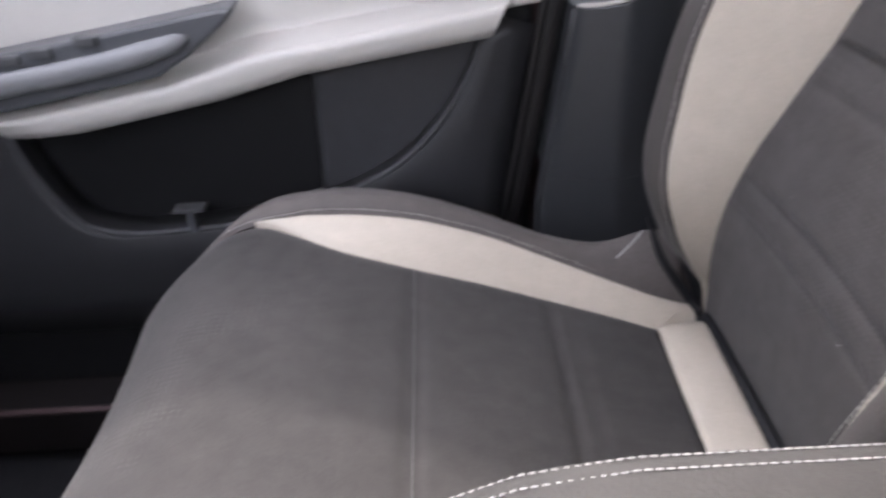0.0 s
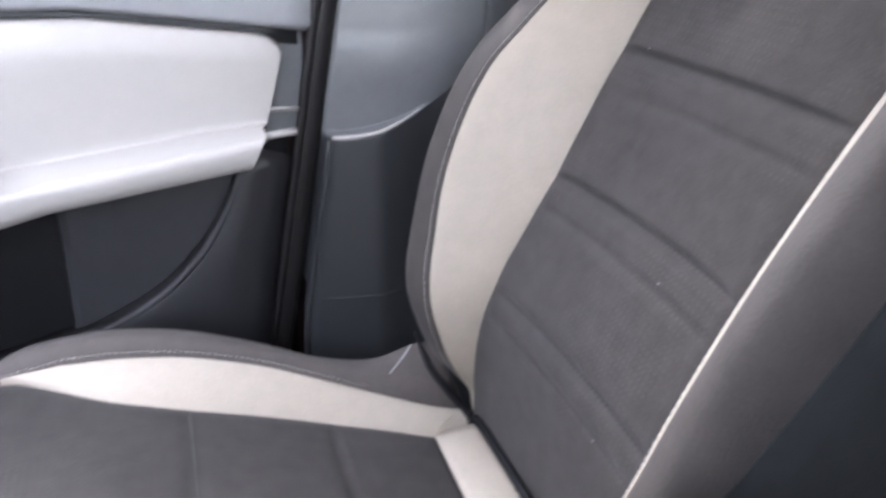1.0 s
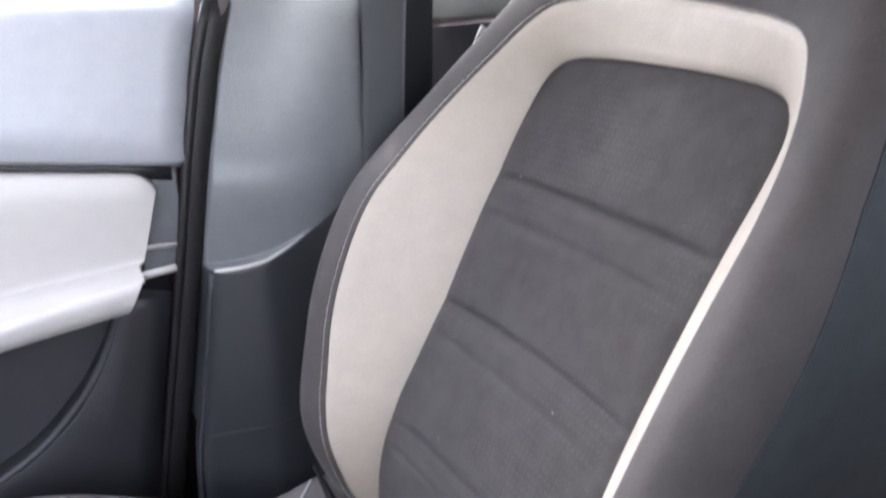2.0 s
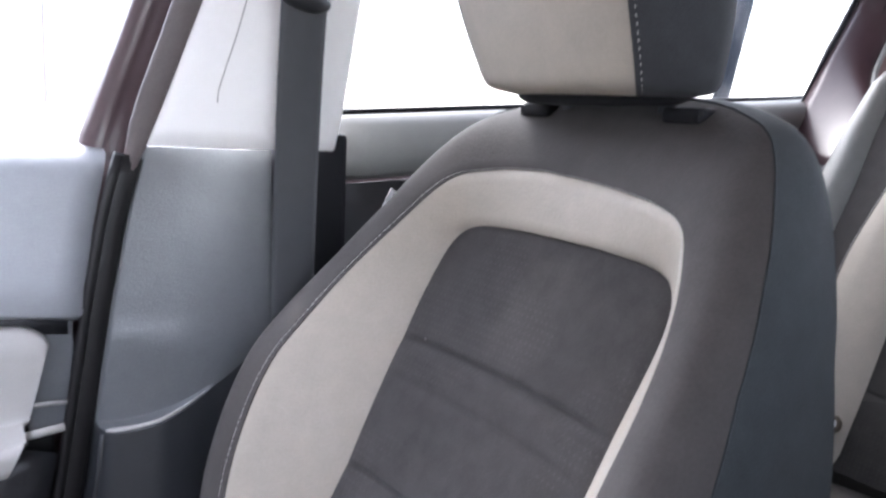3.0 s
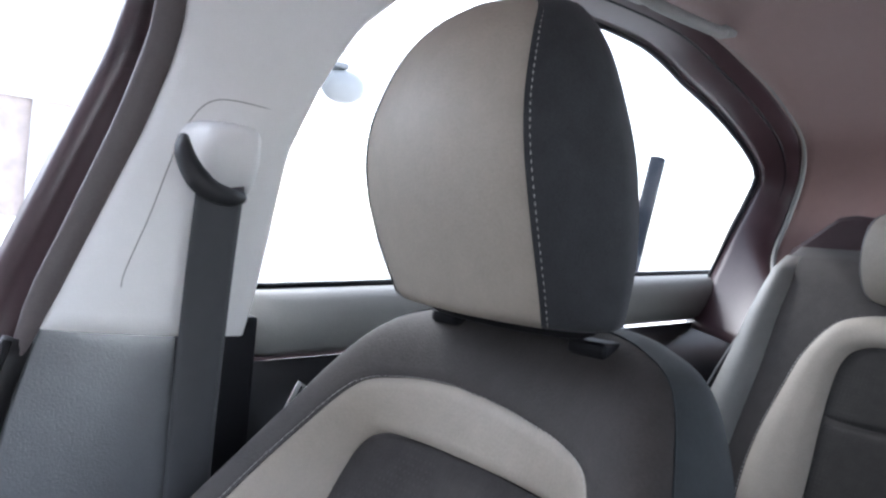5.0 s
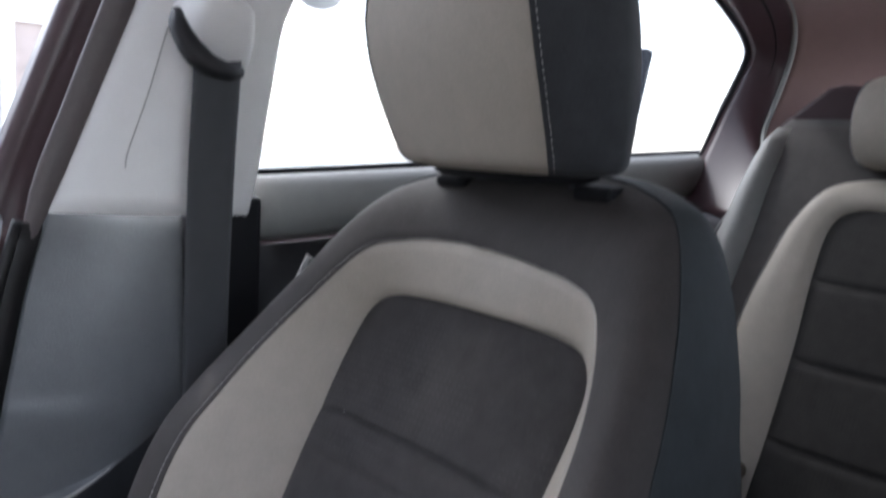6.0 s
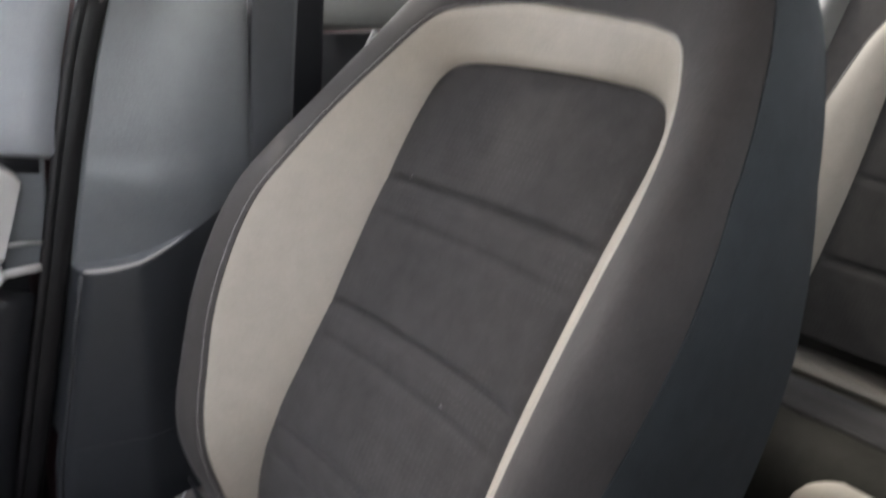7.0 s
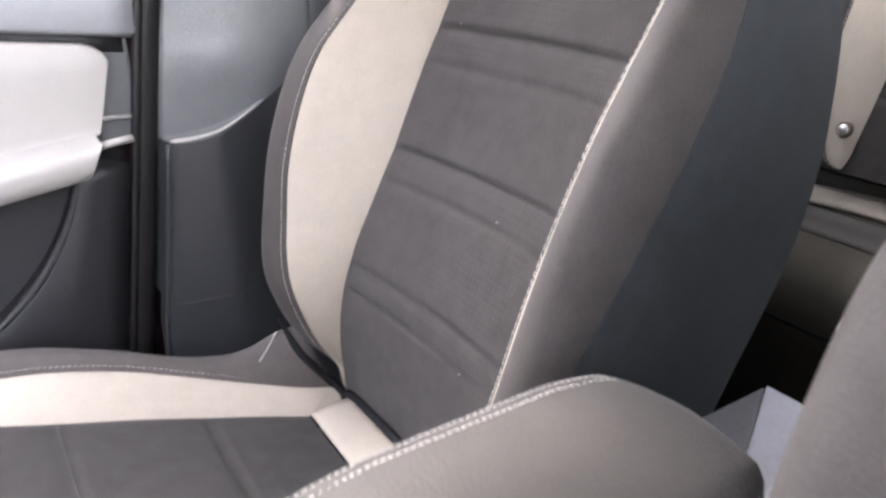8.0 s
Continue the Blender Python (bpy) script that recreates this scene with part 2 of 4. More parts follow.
def prism(outline, lo, hi, axis="y", bevel=0.0):
    """An outline of (u, v) pairs pushed out along an axis from lo to hi."""
    bm = bmesh.new()

    def at(u, v, w):
        return {"x": (w, u, v), "y": (u, w, v), "z": (u, v, w)}[axis]
    a = [bm.verts.new(at(u, v, lo)) for u, v in outline]
    b = [bm.verts.new(at(u, v, hi)) for u, v in outline]
    bm.faces.new(a)
    bm.faces.new(b[::-1])
    for i in range(len(a)):
        j = (i + 1) % len(a)
        bm.faces.new((a[i], b[i], b[j], a[j]))
    bmesh.ops.recalc_face_normals(bm, faces=bm.faces)
    if bevel:
        edges = [e for e in bm.edges if e.calc_face_angle(0) > 0.5]
        bmesh.ops.bevel(bm, geom=edges, offset=bevel, segments=2, affect="EDGES", profile=0.6)
    return bm


def curve(points, n=40, power=1.0):
    """n points along a smooth line through control points of any dimension."""
    p = np.asarray(points, float)
    d = np.r_[0, np.cumsum(np.linalg.norm(np.diff(p, axis=0), axis=1) ** 0.5)]
    t = np.linspace(0, 1, n) ** power * d[-1]
    m = np.zeros_like(p)
    for i in range(len(p)):
        a, b = max(i - 1, 0), min(i + 1, len(p) - 1)
        m[i] = (p[b] - p[a]) / (d[b] - d[a])
    k = np.clip(np.searchsorted(d, t, side="right") - 1, 0, len(p) - 2)
    h = (d[k + 1] - d[k])[:, None]
    u = ((t - d[k])[:, None]) / h
    return ((2 * u**3 - 3 * u**2 + 1) * p[k] + (u**3 - 2 * u**2 + u) * h * m[k]
            + (-2 * u**3 + 3 * u**2) * p[k + 1] + (u**3 - u**2) * h * m[k + 1])


def line(x, xs, ys):
    return np.interp(x, xs, ys)


def tube(name, path, radius, mat, parent=None, label="", sides=8, flat=1.0):
    p = np.asarray(path, float)
    rows = []
    for i in range(len(p)):
        t = Vector(p[min(i + 1, len(p) - 1)] - p[max(i - 1, 0)]).normalized()
        a = t.orthogonal() if abs(t.y) > 0.95 else t.cross((0, 1, 0)).normalized()
        b = t.cross(a).normalized()
        r = radius[i] if np.ndim(radius) else radius
        rows.append([Vector(p[i]) + float(r) * (math.cos(q) * a + math.sin(q) * b * flat) for q in np.linspace(0, 2 * math.pi, sides, endpoint=False)])
    rows = [[p[0]] * sides] + rows + [[p[-1]] * sides]
    return sheet(name, rows, mat, parent, label, closed=True)


def stitches(name, path, mat, parent, length=0.0042, gap=0.0022, width=0.0006, label="", slant=0.0):
    """A row of single thread stitches that follows a line."""
    p = np.asarray(path, float)
    d = np.r_[0, np.cumsum(np.linalg.norm(np.diff(p, axis=0), axis=1))]
    at = lambda s: Vector([np.interp(s, d, p[:, k]) for k in range(3)])
    verts, faces = [], []
    s = 0.0
    while s + length < d[-1]:
        a, b = at(s), at(s + length)
        t = (b - a).normalized()
        u = t.orthogonal().normalized()
        w = t.cross(u)
        if slant:
            b = b + slant * w
        n = len(verts)
        mid = (a + b) / 2
        for c, r in ((a, 0.5), (mid, 1.2), (b, 0.5)):
            for q in range(4):
                e = q * math.pi / 2
                verts.append(tuple(c + width * r * (math.cos(e) * u + math.sin(e) * w)))
        for k in range(2):
            for q in range(4):
                o = n + 4 * k
                faces.append((o + q, o + (q + 1) % 4, o + 4 + (q + 1) % 4, o + 4 + q))
        s += length + gap
    me = bpy.data.meshes.new(name)
    me.from_pydata(verts, [], faces)
    return link(name, me, mat, parent, label)


def mirrored(a):
    """A line from the foot of one side to the middle, carried on down the other side."""
    a = np.asarray(a)
    b = a[:-1][::-1].copy()
    b[:, 0] *= -1
    return np.vstack([a, b])


# ---- front seats ----
BZ = [0.25, 0.34, 0.42, 0.50, 0.62, 0.735, 0.837, 0.90, 1.0]
BX = [0.106, 0.101, 0.098, 0.105, 0.160, 0.217, 0.277, 0.305, 0.36]


def on_back(a):
    """(y, z, proud) points laid on the leaning line of the backrest."""
    a = np.asarray(a, float)
    z = a[..., 1]
    smooth = sum(line(z + s, BZ, BX) for s in (-0.03, -0.015, 0, 0.015, 0.03)) / 5
    return np.stack([smooth - a[..., 2], a[..., 0], z], -1)


def puffed(a, b, steps, rise=0.004, sink=0.003):
    """Rows between two seams, padded between and drawn in at the seams."""
    rows = []
    for t in np.linspace(0, 1, steps):
        r = a * (1 - t) + b * t
        r[..., 2] += rise * math.sin(math.pi * t) ** 0.6 - sink * (1 if t in (0.0, 1.0) else 0)
        rows.append(r)
    return np.array(rows)


def front_seat(group):
    seat = thing("front_seat", "charcoal cloth front seat with beige leatherette bands and taupe bolsters", "car seat", group)
    n = 90
    c0 = mirrored(curve([(.160, .30, 0), (.163, .36, 0), (.159, .43, 0), (.140, .52, 0), (.132, .62, 0), (.135, .735, 0), (.137, .80, 0), (.131, .828, 0), (.110, .842, 0), (.06, .847, 0), (0, .848, 0)], n))
    c1 = mirrored(curve([(.155, .30, -.02), (.160, .36, -.004), (.165, .41, .026), (.172, .47, .050), (.186, .535, .066), (.197, .605, .085), (.202, .67, .094), (.202, .715, .093), (.197, .748, .084), (.189, .79, .071), (.174, .832, .056), (.143, .883, .036), (.10, .896, .02), (.05, .9, .012), (0, .9, .008)], n))
    for c, nip in ((c0, 0.004), (c1, 0.0028)):
        c[:, 0] += nip * (c[:, 0] < 0) * np.exp(-((c[:, 1] - 0.50) / 0.10) ** 2)
    lean = np.clip((c1[:, 1] - 0.34) / 0.08, 0, 1)
    c1[:, 2] += np.where(c1[:, 0] > 0, 0.004, 0.002) * lean
    c1[:, 0] *= 1 - np.where(c1[:, 0] > 0, 0.07, -0.010) * lean
    c1[:, 1] -= 0.007 * np.clip((c1[:, 1] - 0.84) / 0.03, 0, 1) * np.clip(0.3 - c1[:, 0] / 0.1, 0, 1)
    c15 = mirrored(curve([(.170, .30, -.02), (.175, .36, -.003), (.186, .41, .038), (.201, .47, .065), (.217, .535, .079), (.229, .605, .095), (.233, .67, .104), (.234, .715, .102), (.230, .748, .092), (.219, .79, .077), (.203, .84, .060), (.163, .918, .035), (.115, .936, .02), (.055, .941, .012), (0, .942, .008)], n))
    c2 = mirrored(curve([(.184, .30, -.03), (.190, .36, -.008), (.201, .41, .028), (.215, .47, .051), (.229, .535, .056), (.241, .605, .060), (.246, .67, .056), (.246, .715, .051), (.242, .748, .047), (.231, .79, .042), (.208, .85, .034), (.162, .934, .014), (.112, .958, -.002), (.06, .966, -.008), (0, .968, -.01)], n))
    c3 = mirrored(curve([(.200, .30, -.10), (.212, .36, -.12), (.220, .41, -.13), (.228, .47, -.135), (.234, .535, -.14), (.236, .605, -.14), (.236, .67, -.125), (.233, .715, -.108), (.229, .748, -.094), (.219, .79, -.078), (.197, .85, -.062), (.155, .925, -.055), (.108, .948, -.056), (.055, .955, -.056), (0, .956, -.056)], n))
    for c in (c2, c3):
        c[:, 0] *= 1 + 0.04 * (c[:, 0] < 0) * np.clip((c[:, 1] - 0.8) / 0.08, 0, 1)
    back = sheet("backrest", on_back([[(u * y, z, d - 0.015 * (1 - u**6)) for u in np.linspace(1, -1, 13)] for y, z, d in c3[:n]]), CARD, seat, "padded backrest with a black rear shell")
    # centre cloth with welded cross seams
    half, far = c0[:n], c0[::-1][:n]
    fine = []
    zz = np.linspace(0.30, 0.846, 190)
    for z in zz:
        y_door, y_console = np.interp(z, half[:, 1], half[:, 0]), -np.interp(z, far[:, 1], far[:, 0])
        cols = []
        for u in np.linspace(1, -1, 41):
            y = y_door if u > 0 else y_console
            q = -0.008 * (1 - u * u)
            for zs, deep, wide in ((.735, .0085, .0042), (.704, .0035, .0038), (.62, .0085, .0042), (.591, .0035, .0038), (.50, .007, .0042), (.471, .0035, .0038)):
                q -= deep * math.exp(-((z - zs) / wide) ** 2) * (1 - abs(u) ** 10)
            q += 0.0022 * abs(math.sin(math.pi * (z - .62) / .115)) ** 0.5 if z > .5 else 0
            cols.append((u * y, z, q - (0.003 if abs(u) == 1 else 0)))
        fine.append(cols)
    sheet("centre_cloth", on_back(fine), CLOTH, back, "dark perforated cloth with cross seams")
    sheet("trim_band", on_back(puffed(c0, c1, 11, 0.0012)), BEIGE, back, "beige leatherette band")
    mid = 1.62 * c15 - 0.31 * (c1 + c2)
    roll = []
    for t in np.linspace(0, 1, 18):
        r = (1 - t) ** 2 * c1 + 2 * t * (1 - t) * mid + t**2 * c2
        r[:, 2] += 0.002 * math.sin(math.pi * t) - 0.002 * (t in (0.0, 1.0))
        roll.append(r)
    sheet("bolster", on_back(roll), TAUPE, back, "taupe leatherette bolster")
    s = []
    for t in np.linspace(0, 1, 10):
        r = c2 * (1 - t) + c3 * t
        r[:, 0] *= 1 + 0.025 * math.sin(math.pi * t)
        r[:, 1] += 0.006 * math.sin(math.pi * t) * (r[:, 1] > 0.9)
        s.append(r)
    sheet("side_panel", on_back(s), SLATE, back, "slate cloth side panel")
    tube("side_seam", on_back(c2 * 1.0 + np.array([0, 0, 0.001])), 0.0007, SLATE, back, "slate welt along the seam", 6)
    stitches("stitching", on_back(c15 * 0.04 + c1 * 0.96 + np.array([0, 0, 0.0022])), THREAD, back, 0.0052, 0.0009, 0.00032, "pale seam thread")
    # airbag tag on the door side
    tag = block((-0.007, -0.0012, -0.016), (0.007, 0.0012, 0.016), 0.0005)
    tg = part("airbag_tag", tag, TAG, back, "white cloth tag with a printed line")
    tg.matrix_local = pose(0.259, 0.239, 0.847, 0, 30, 12)
    part("print_bar", block((-0.002, -0.0018, -0.013), (0.001, -0.0013, 0.013), 0), GREY_DARK, tg)
    specks = random.Random(5)
    bm = bmesh.new()
    for y, z in ((-.07, .475), (-.055, .60), (.10, .742), (.06, .52)):
        w = specks.uniform(.0005, .0009)
        x = on_back([(y, z, -0.006 * (1 - (y / .135) ** 2) + .002)])[0]
        bmesh.ops.create_icosphere(bm, subdivisions=1, radius=w, matrix=Matrix.Translation(x) @ Matrix.Diagonal((.5, specks.uniform(.6, 1.8), 1, 1)))
    tagged(part("lint", bm, THREAD_DARK, back, "tiny pale specks of lint", smooth=True), kind="stuff")
    cushion(seat)
    headrest(seat)
    # plinth and runners
    part("seat_base", block((-0.36, -0.21, 0.06), (0.1, 0.21, 0.27), 0.03, 3), BLACK, seat, "black seat base")
    for y in (-0.17, 0.17):
        part("runner", block((-0.42, y - 0.02, 0.0), (0.16, y + 0.02, 0.06), 0.004), BLACK, seat)
    return seat


def cushion(seat):
    prof = curve([(.09, .324), (.05, .336), (0, .350), (-.058, .366), (-.12, .385), (-.19, .405), (-.26, .424), (-.32, .434), (-.370, .435), (-.418, .420), (-.454, .388), (-.473, .335), (-.479, .27), (-.46, .20)], 110)
    x = prof[:, 0].copy()
    run = np.r_[0, np.cumsum(np.linalg.norm(np.diff(prof, axis=0), axis=1))]
    run /= run[-1]
    mark = lambda v: np.interp(-v, -x[:80], run[:80])
    ks = [0, mark(.05), mark(0), mark(-.06), mark(-.12), mark(-.19), mark(-.265), mark(-.357), mark(-.40), mark(-.45), 0.85, 1.0]
    y0 = line(run, ks, [.131, .132, .142, .151, .157, .161, .169, .212, .205, .192, .17, .16])
    y1 = line(run, ks, [.160, .162, .175, .190, .203, .211, .214, .215, .207, .194, .172, .162])
    y2 = line(run, ks, [.195, .20, .21, .222, .236, .246, .25, .25, .243, .225, .198, .188])
    h1 = line(run, ks, [.020, .020, .023, .028, .031, .030, .018, .002, .0, .0, .0, 0])
    h2 = line(run, ks, [.085, .078, .040, .033, .037, .039, .028, .010, .003, .0, .0, 0])
    pull = line(run, [0, mark(-.19), mark(-.38), mark(-.45), 1], [0, 0, .022, .086, .106])
    kern = np.ones(7) / 7
    soft = lambda v: np.convolve(np.r_[[v[0]] * 3, v, [v[-1]] * 3], kern, "valid")
    y0, y1, y2, h1, h2, pull = map(soft, (y0, y1, y2, h1, h2, pull))
    y1 = y0 + (y1 - y0) * np.clip((mark(-.357) - run) / .06, 0, 1) ** .5 + .0006
    h2 = h2 * np.clip((.092 - x) / .016, 0.45, 1)

    def at(i, y, h):
        return (x[i] + pull[i] * ((abs(y) / .25) ** 5.2 + .09 * max(0, 1 - (y / .12) ** 2)), y, prof[i, 1] + h)
    N = len(prof)
    base = part("cushion", block((-0.40, -0.19, 0.20), (0.06, 0.19, 0.30), 0.03, 3), SLATE, seat, "long seat cushion with raised sides")
    i0 = int(np.searchsorted(run, mark(.05)))
    tip = int(np.searchsorted(run, mark(-.357))) + 1
    rows = []
    for i in range(i0, N):
        cols = []
        for u in np.linspace(1, -1, 45):
            h = -0.006 * (1 - u * u) * line(run[i], [mark(-.28), mark(-.43)], [1, 0.3]) - (0.003 if abs(u) == 1 else 0)
            for xs, deep, wide in ((-.062, .0065, .004), (-.040, .003, .003), (-.195, .007, .004)):
                h -= deep * math.exp(-((x[i] - xs) / wide) ** 2) * (1 - abs(u) ** 10)
            cols.append(at(i, u * y0[i], h))
        rows.append(cols)
    for xs in (-.1905, -.0575):
        j = int(np.argmin(abs(x[:80] - xs)))
        tube("cross_seam", [np.array(at(j, u * y0[j], -0.006 * (1 - u * u) - 0.0022)) for u in np.linspace(.97, -.97, 31)], .0005, SEAM, base, "fine pale seam", 5)
    sheet("seat_cloth", rows, CLOTH_FLAT, base, "dark perforated cloth with cross seams")
    for sgn in (1, -1):
        rows = []
        for t in np.linspace(0, 1, 9):
            b = 0.003 * math.sin(math.pi * t) ** 0.6 - (0.003 if t in (0, 1) else 0)
            rows.append([at(i, sgn * (y0[i] * (1 - t) + y1[i] * t), h1[i] * t**1.2 + b) for i in range(0, tip)])
        sheet("trim_band", rows, BEIGE, base, "beige leatherette band")
        rows = []
        for t in np.linspace(0, 1, 12):
            b = 0.006 * math.sin(math.pi * min(1, t * 1.1)) - (0.003 if t == 0 else 0)
            rows.append([at(i, sgn * (y1[i] * (1 - t) + y2[i] * t), h1[i] * (1 - t) + h2[i] * t + b) for i in range(N)])
        for t in np.linspace(0.1, 1, 8):
            out = 0.012 * math.sin(math.pi * t * 0.9)
            rows.append([np.array(at(i, sgn * (y2[i] + out), h2[i])) * np.array([1, 1, 1 - t]) + np.array([0, 0, t * min(.20, prof[i, 1])]) for i in range(N)])
        sheet("bolster", rows, LIT_TAUPE, base, "taupe leatherette side bolster")
        stitches("stitching", [np.array(at(i, sgn * (y1[i] + .0028), h1[i] + .0022)) for i in range(i0, tip + 6)], THREAD, base, .0034, .0020, .00034, "pale seam thread")
        edge = []
        for v in np.linspace(.42, 1, 14):
            xv = .014 + .028 * (v - .42) / .58
            at_x = lambda q: np.interp(-xv, -x[:80], q[:80])
            edge.append((xv, sgn * (at_x(y1) * (1 - v) + at_x(y2) * v), at_x(prof[:, 1]) + at_x(h1) * (1 - v) + at_x(h2) * v + 0.006 * math.sin(math.pi * min(1, v * 1.1)) + .0006))
        tube("gusset_edge", curve(edge, 12), .0013, THREAD_DARK, base, "pale edge of the corner gusset", 6)
    rows = []
    for t in np.linspace(0, 1, 8):
        xx = .047 + .052 * t
        zz = line(xx, [.0, .05, .10], [.350, .3375, .333])
        rows.append([(xx, v * (.131 + .006 * t), zz - 0.006 * (1 - v * v) * (1 - t) + 0.003 * math.sin(math.pi * t) ** 0.6 + 0.003 * t - 0.001 * abs(v) ** 10) for v in np.linspace(1, -1, 25)])
    sheet("rear_band", rows, BEIGE, base, "beige leatherette band along the backrest", thick=0.003)
    for sgn in (1, -1):
        tube("corner_fold", curve([(.048, .127 * sgn, .340), (.056, .134 * sgn, .3435), (.066, .143 * sgn, .344), (.074, .150 * sgn, .343)], 12), np.interp(np.linspace(0, 1, 12), [0, .4, 1], [.0006, .0018, .0006]), BEIGE, base, "beige fold in the corner", 10)
    # The black line also stands in for the shaded gap up the corner.
    corner = [(.1005, .10, .338), (.100, .13, .338), (.095, .150, .339), (.087, .1633, .348), (.0722, .1695, .3685), (.059, .180, .388), (.050, .195, .413), (.046, .202, .425)]
    run = curve([(x, -y, z) for x, y, z in corner[::-1]] + [(.1005, .0, .338)] + corner, 60)
    tube("piping", run, np.interp(np.abs(run[:, 1]), [.13, .165, .185, .203], [.0042, .0052, .0042, .0012]), RUBBER, base, "black piping")


def headrest(seat):
    lv = curve([(.965, .285, .070, .325), (.971, .266, .086, .342), (.99, .256, .091, .345), (1.02, .243, .095, .346), (1.054, .231, .097, .343), (1.09, .224, .095, .338), (1.125, .226, .089, .328), (1.170, .240, .077, .310), (1.197, .257, .062, .296), (1.208, .270, .042, .286)], 40)
    head = part("headrest", block((.27, -.06, .98), (.32, .06, 1.13), .02, 3), SLATE, seat, "tall padded headrest, beige front and slate sides")
    front = [[(xf - .012 * (1 - u**2) + .002 * (u in (-1, 1)), u * w, z) for u in np.linspace(1, -1, 21)] for z, xf, w, xb in lv]
    top = lv[-1]
    front += [[(xf + k, u * w, z + r) for u in np.linspace(1, -1, 21)] for (z, xf, w, xb), k, r in ((top, .004, .003), (top, .012, .003), (top, .019, -.001))]
    sheet("front_panel", front, BEIGE, head, "beige leatherette face")
    for sgn in (1, -1):
        rows = []
        for z, xf, w, xb in lv:
            d = xb - xf
            rows.append([(xf + d * a, sgn * (w + o * min(1, w / .08)), z) for a, o in ((.0, -.001), (.04, .004), (.15, .011), (.35, .020), (.6, .026), (.8, .021), (.93, .008), (1.0, -.012))])
        z, xf, w, xb = lv[-1]
        rows.append([((xf + xb) / 2, sgn * w * .6, z + .001)] * 8)
        sheet("side_panel", rows, HEAD_SLATE, head, "slate cloth side")
        stitches("stitching", [(xf + .0022, sgn * (w + .0030), z) for z, xf, w, xb in lv[2:-2]], THREAD, head, .0030, .0026, .00036, "pale dotted seam thread")
        part("post", block((.330, sgn * .055 - .006, .93), (.342, sgn * .055 + .006, .985), .005, 3), GREY_DARK, head, "dark steel post")
        part("guide", block((.316, sgn * .084 - .019, .946), (.350, sgn * .084 + .019, .959), .006, 3), RUBBER, head, "black post guide")
    sheet("rear_panel", [[(xb - .002 + .008 * (1 - u * u), u * (w - .014), z) for u in np.linspace(1, -1, 9)] for z, xf, w, xb in lv], SLATE, head)
    z, xf, w, xb = lv[0]
    sheet("underside", [[(xf + (xb - xf) * a, u * (w + .015 * math.sin(math.pi * a)), z + .0) for u in np.linspace(1, -1, 9)] for a in np.linspace(0, 1, 6)], BLACK, head)
    # Black strip standing in for the shaded gap under the headrest.
    tube("gap_fill", [(.312 - .010 * (1 - (y / .096) ** 2), y, .9645 + .003 * (y / .096) ** 2) for y in np.linspace(.096, -.096, 25)], np.interp(np.linspace(0, 1, 25), [0, .06, .94, 1], [.003, .0065, .0065, .003]), RUBBER, head, "black filler standing in for the shaded gap under the headrest", sides=12)


seat = front_seat("front seats")
# the driver's seat is set further forward
other = copy_thing(seat, pose(-0.05, -0.641, 0))
tagged(other, "charcoal cloth front seat with beige bands, slid forward beside the console")


# ---- shell of the car ----
def structure(ob, label, category):
    return tagged(ob, label, category, kind="structure")


structure(part("floor", block((-1.3, -1.16, -0.06), (1.9, 0.46, 0.0), 0), CARPET), "black carpeted cabin floor", "floor")
RAIL_X = [-0.55, -0.3, 0.0, 0.35, 0.8, 0.987, 1.115, 1.235, 1.275, 1.268, 1.239, 1.208, 1.15]
RAIL_Z = [1.22, 1.27, 1.31, 1.342, 1.352, 1.314, 1.28, 1.232, 1.195, 1.14, 1.085, 1.02, 0.90]
RAIL_Y = [0.30, 0.29, 0.285, 0.285, 0.29, 0.305, 0.315, 0.325, 0.33, 0.345, 0.352, 0.36, 0.375]
rail = curve(np.c_[RAIL_X, RAIL_Y, RAIL_Z], 90)
inner = curve(np.c_[[-0.55, -0.3, 0.0, 0.35, 0.82, 1.02, 1.16, 1.265, 1.305, 1.298, 1.255, 1.185, 1.09],
                    [0.22, 0.215, 0.21, 0.21, 0.215, 0.225, 0.235, 0.25, 0.265, 0.28, 0.278, 0.24, 0.22],
                    [1.25, 1.30, 1.34, 1.366, 1.376, 1.345, 1.305, 1.262, 1.20, 1.12, 1.05, 0.985, 0.88]], 90)
crown = curve([(-0.55, -0.35, 1.33), (-0.3, -0.35, 1.38), (0.0, -0.35, 1.41), (0.35, -0.35, 1.425), (0.85, -0.35, 1.42), (1.12, -0.35, 1.40), (1.32, -0.25, 1.36),
               (1.45, -0.08, 1.29), (1.52, 0.06, 1.2), (1.55, 0.12, 1.12), (1.55, 0.16, 1.06), (1.53, 0.2, 0.97), (1.48, 0.24, 0.86)], 90)


def opposite(a):
    b = np.array(a, float)
    b[..., 1] = -0.70 - b[..., 1]
    return b


def lining(left):
    rows = []
    for t in np.linspace(0, 1, 16):
        r = inner * (1 - t) + crown * t
        r[:, 2] += 0.035 * math.sin(math.pi * t) * np.clip((1.5 - r[:, 0]) / 0.6, 0, 1)
        rows.append(r)
    return opposite(rows) if left else np.array(rows)


for left in (False, True):
    structure(sheet("ceiling", lining(left), LINING, thick=0.012), "brownish grey cloth roof lining, curving down behind the rear window", "headliner")
outer = rail + np.array([0, 0.035, 0.012])
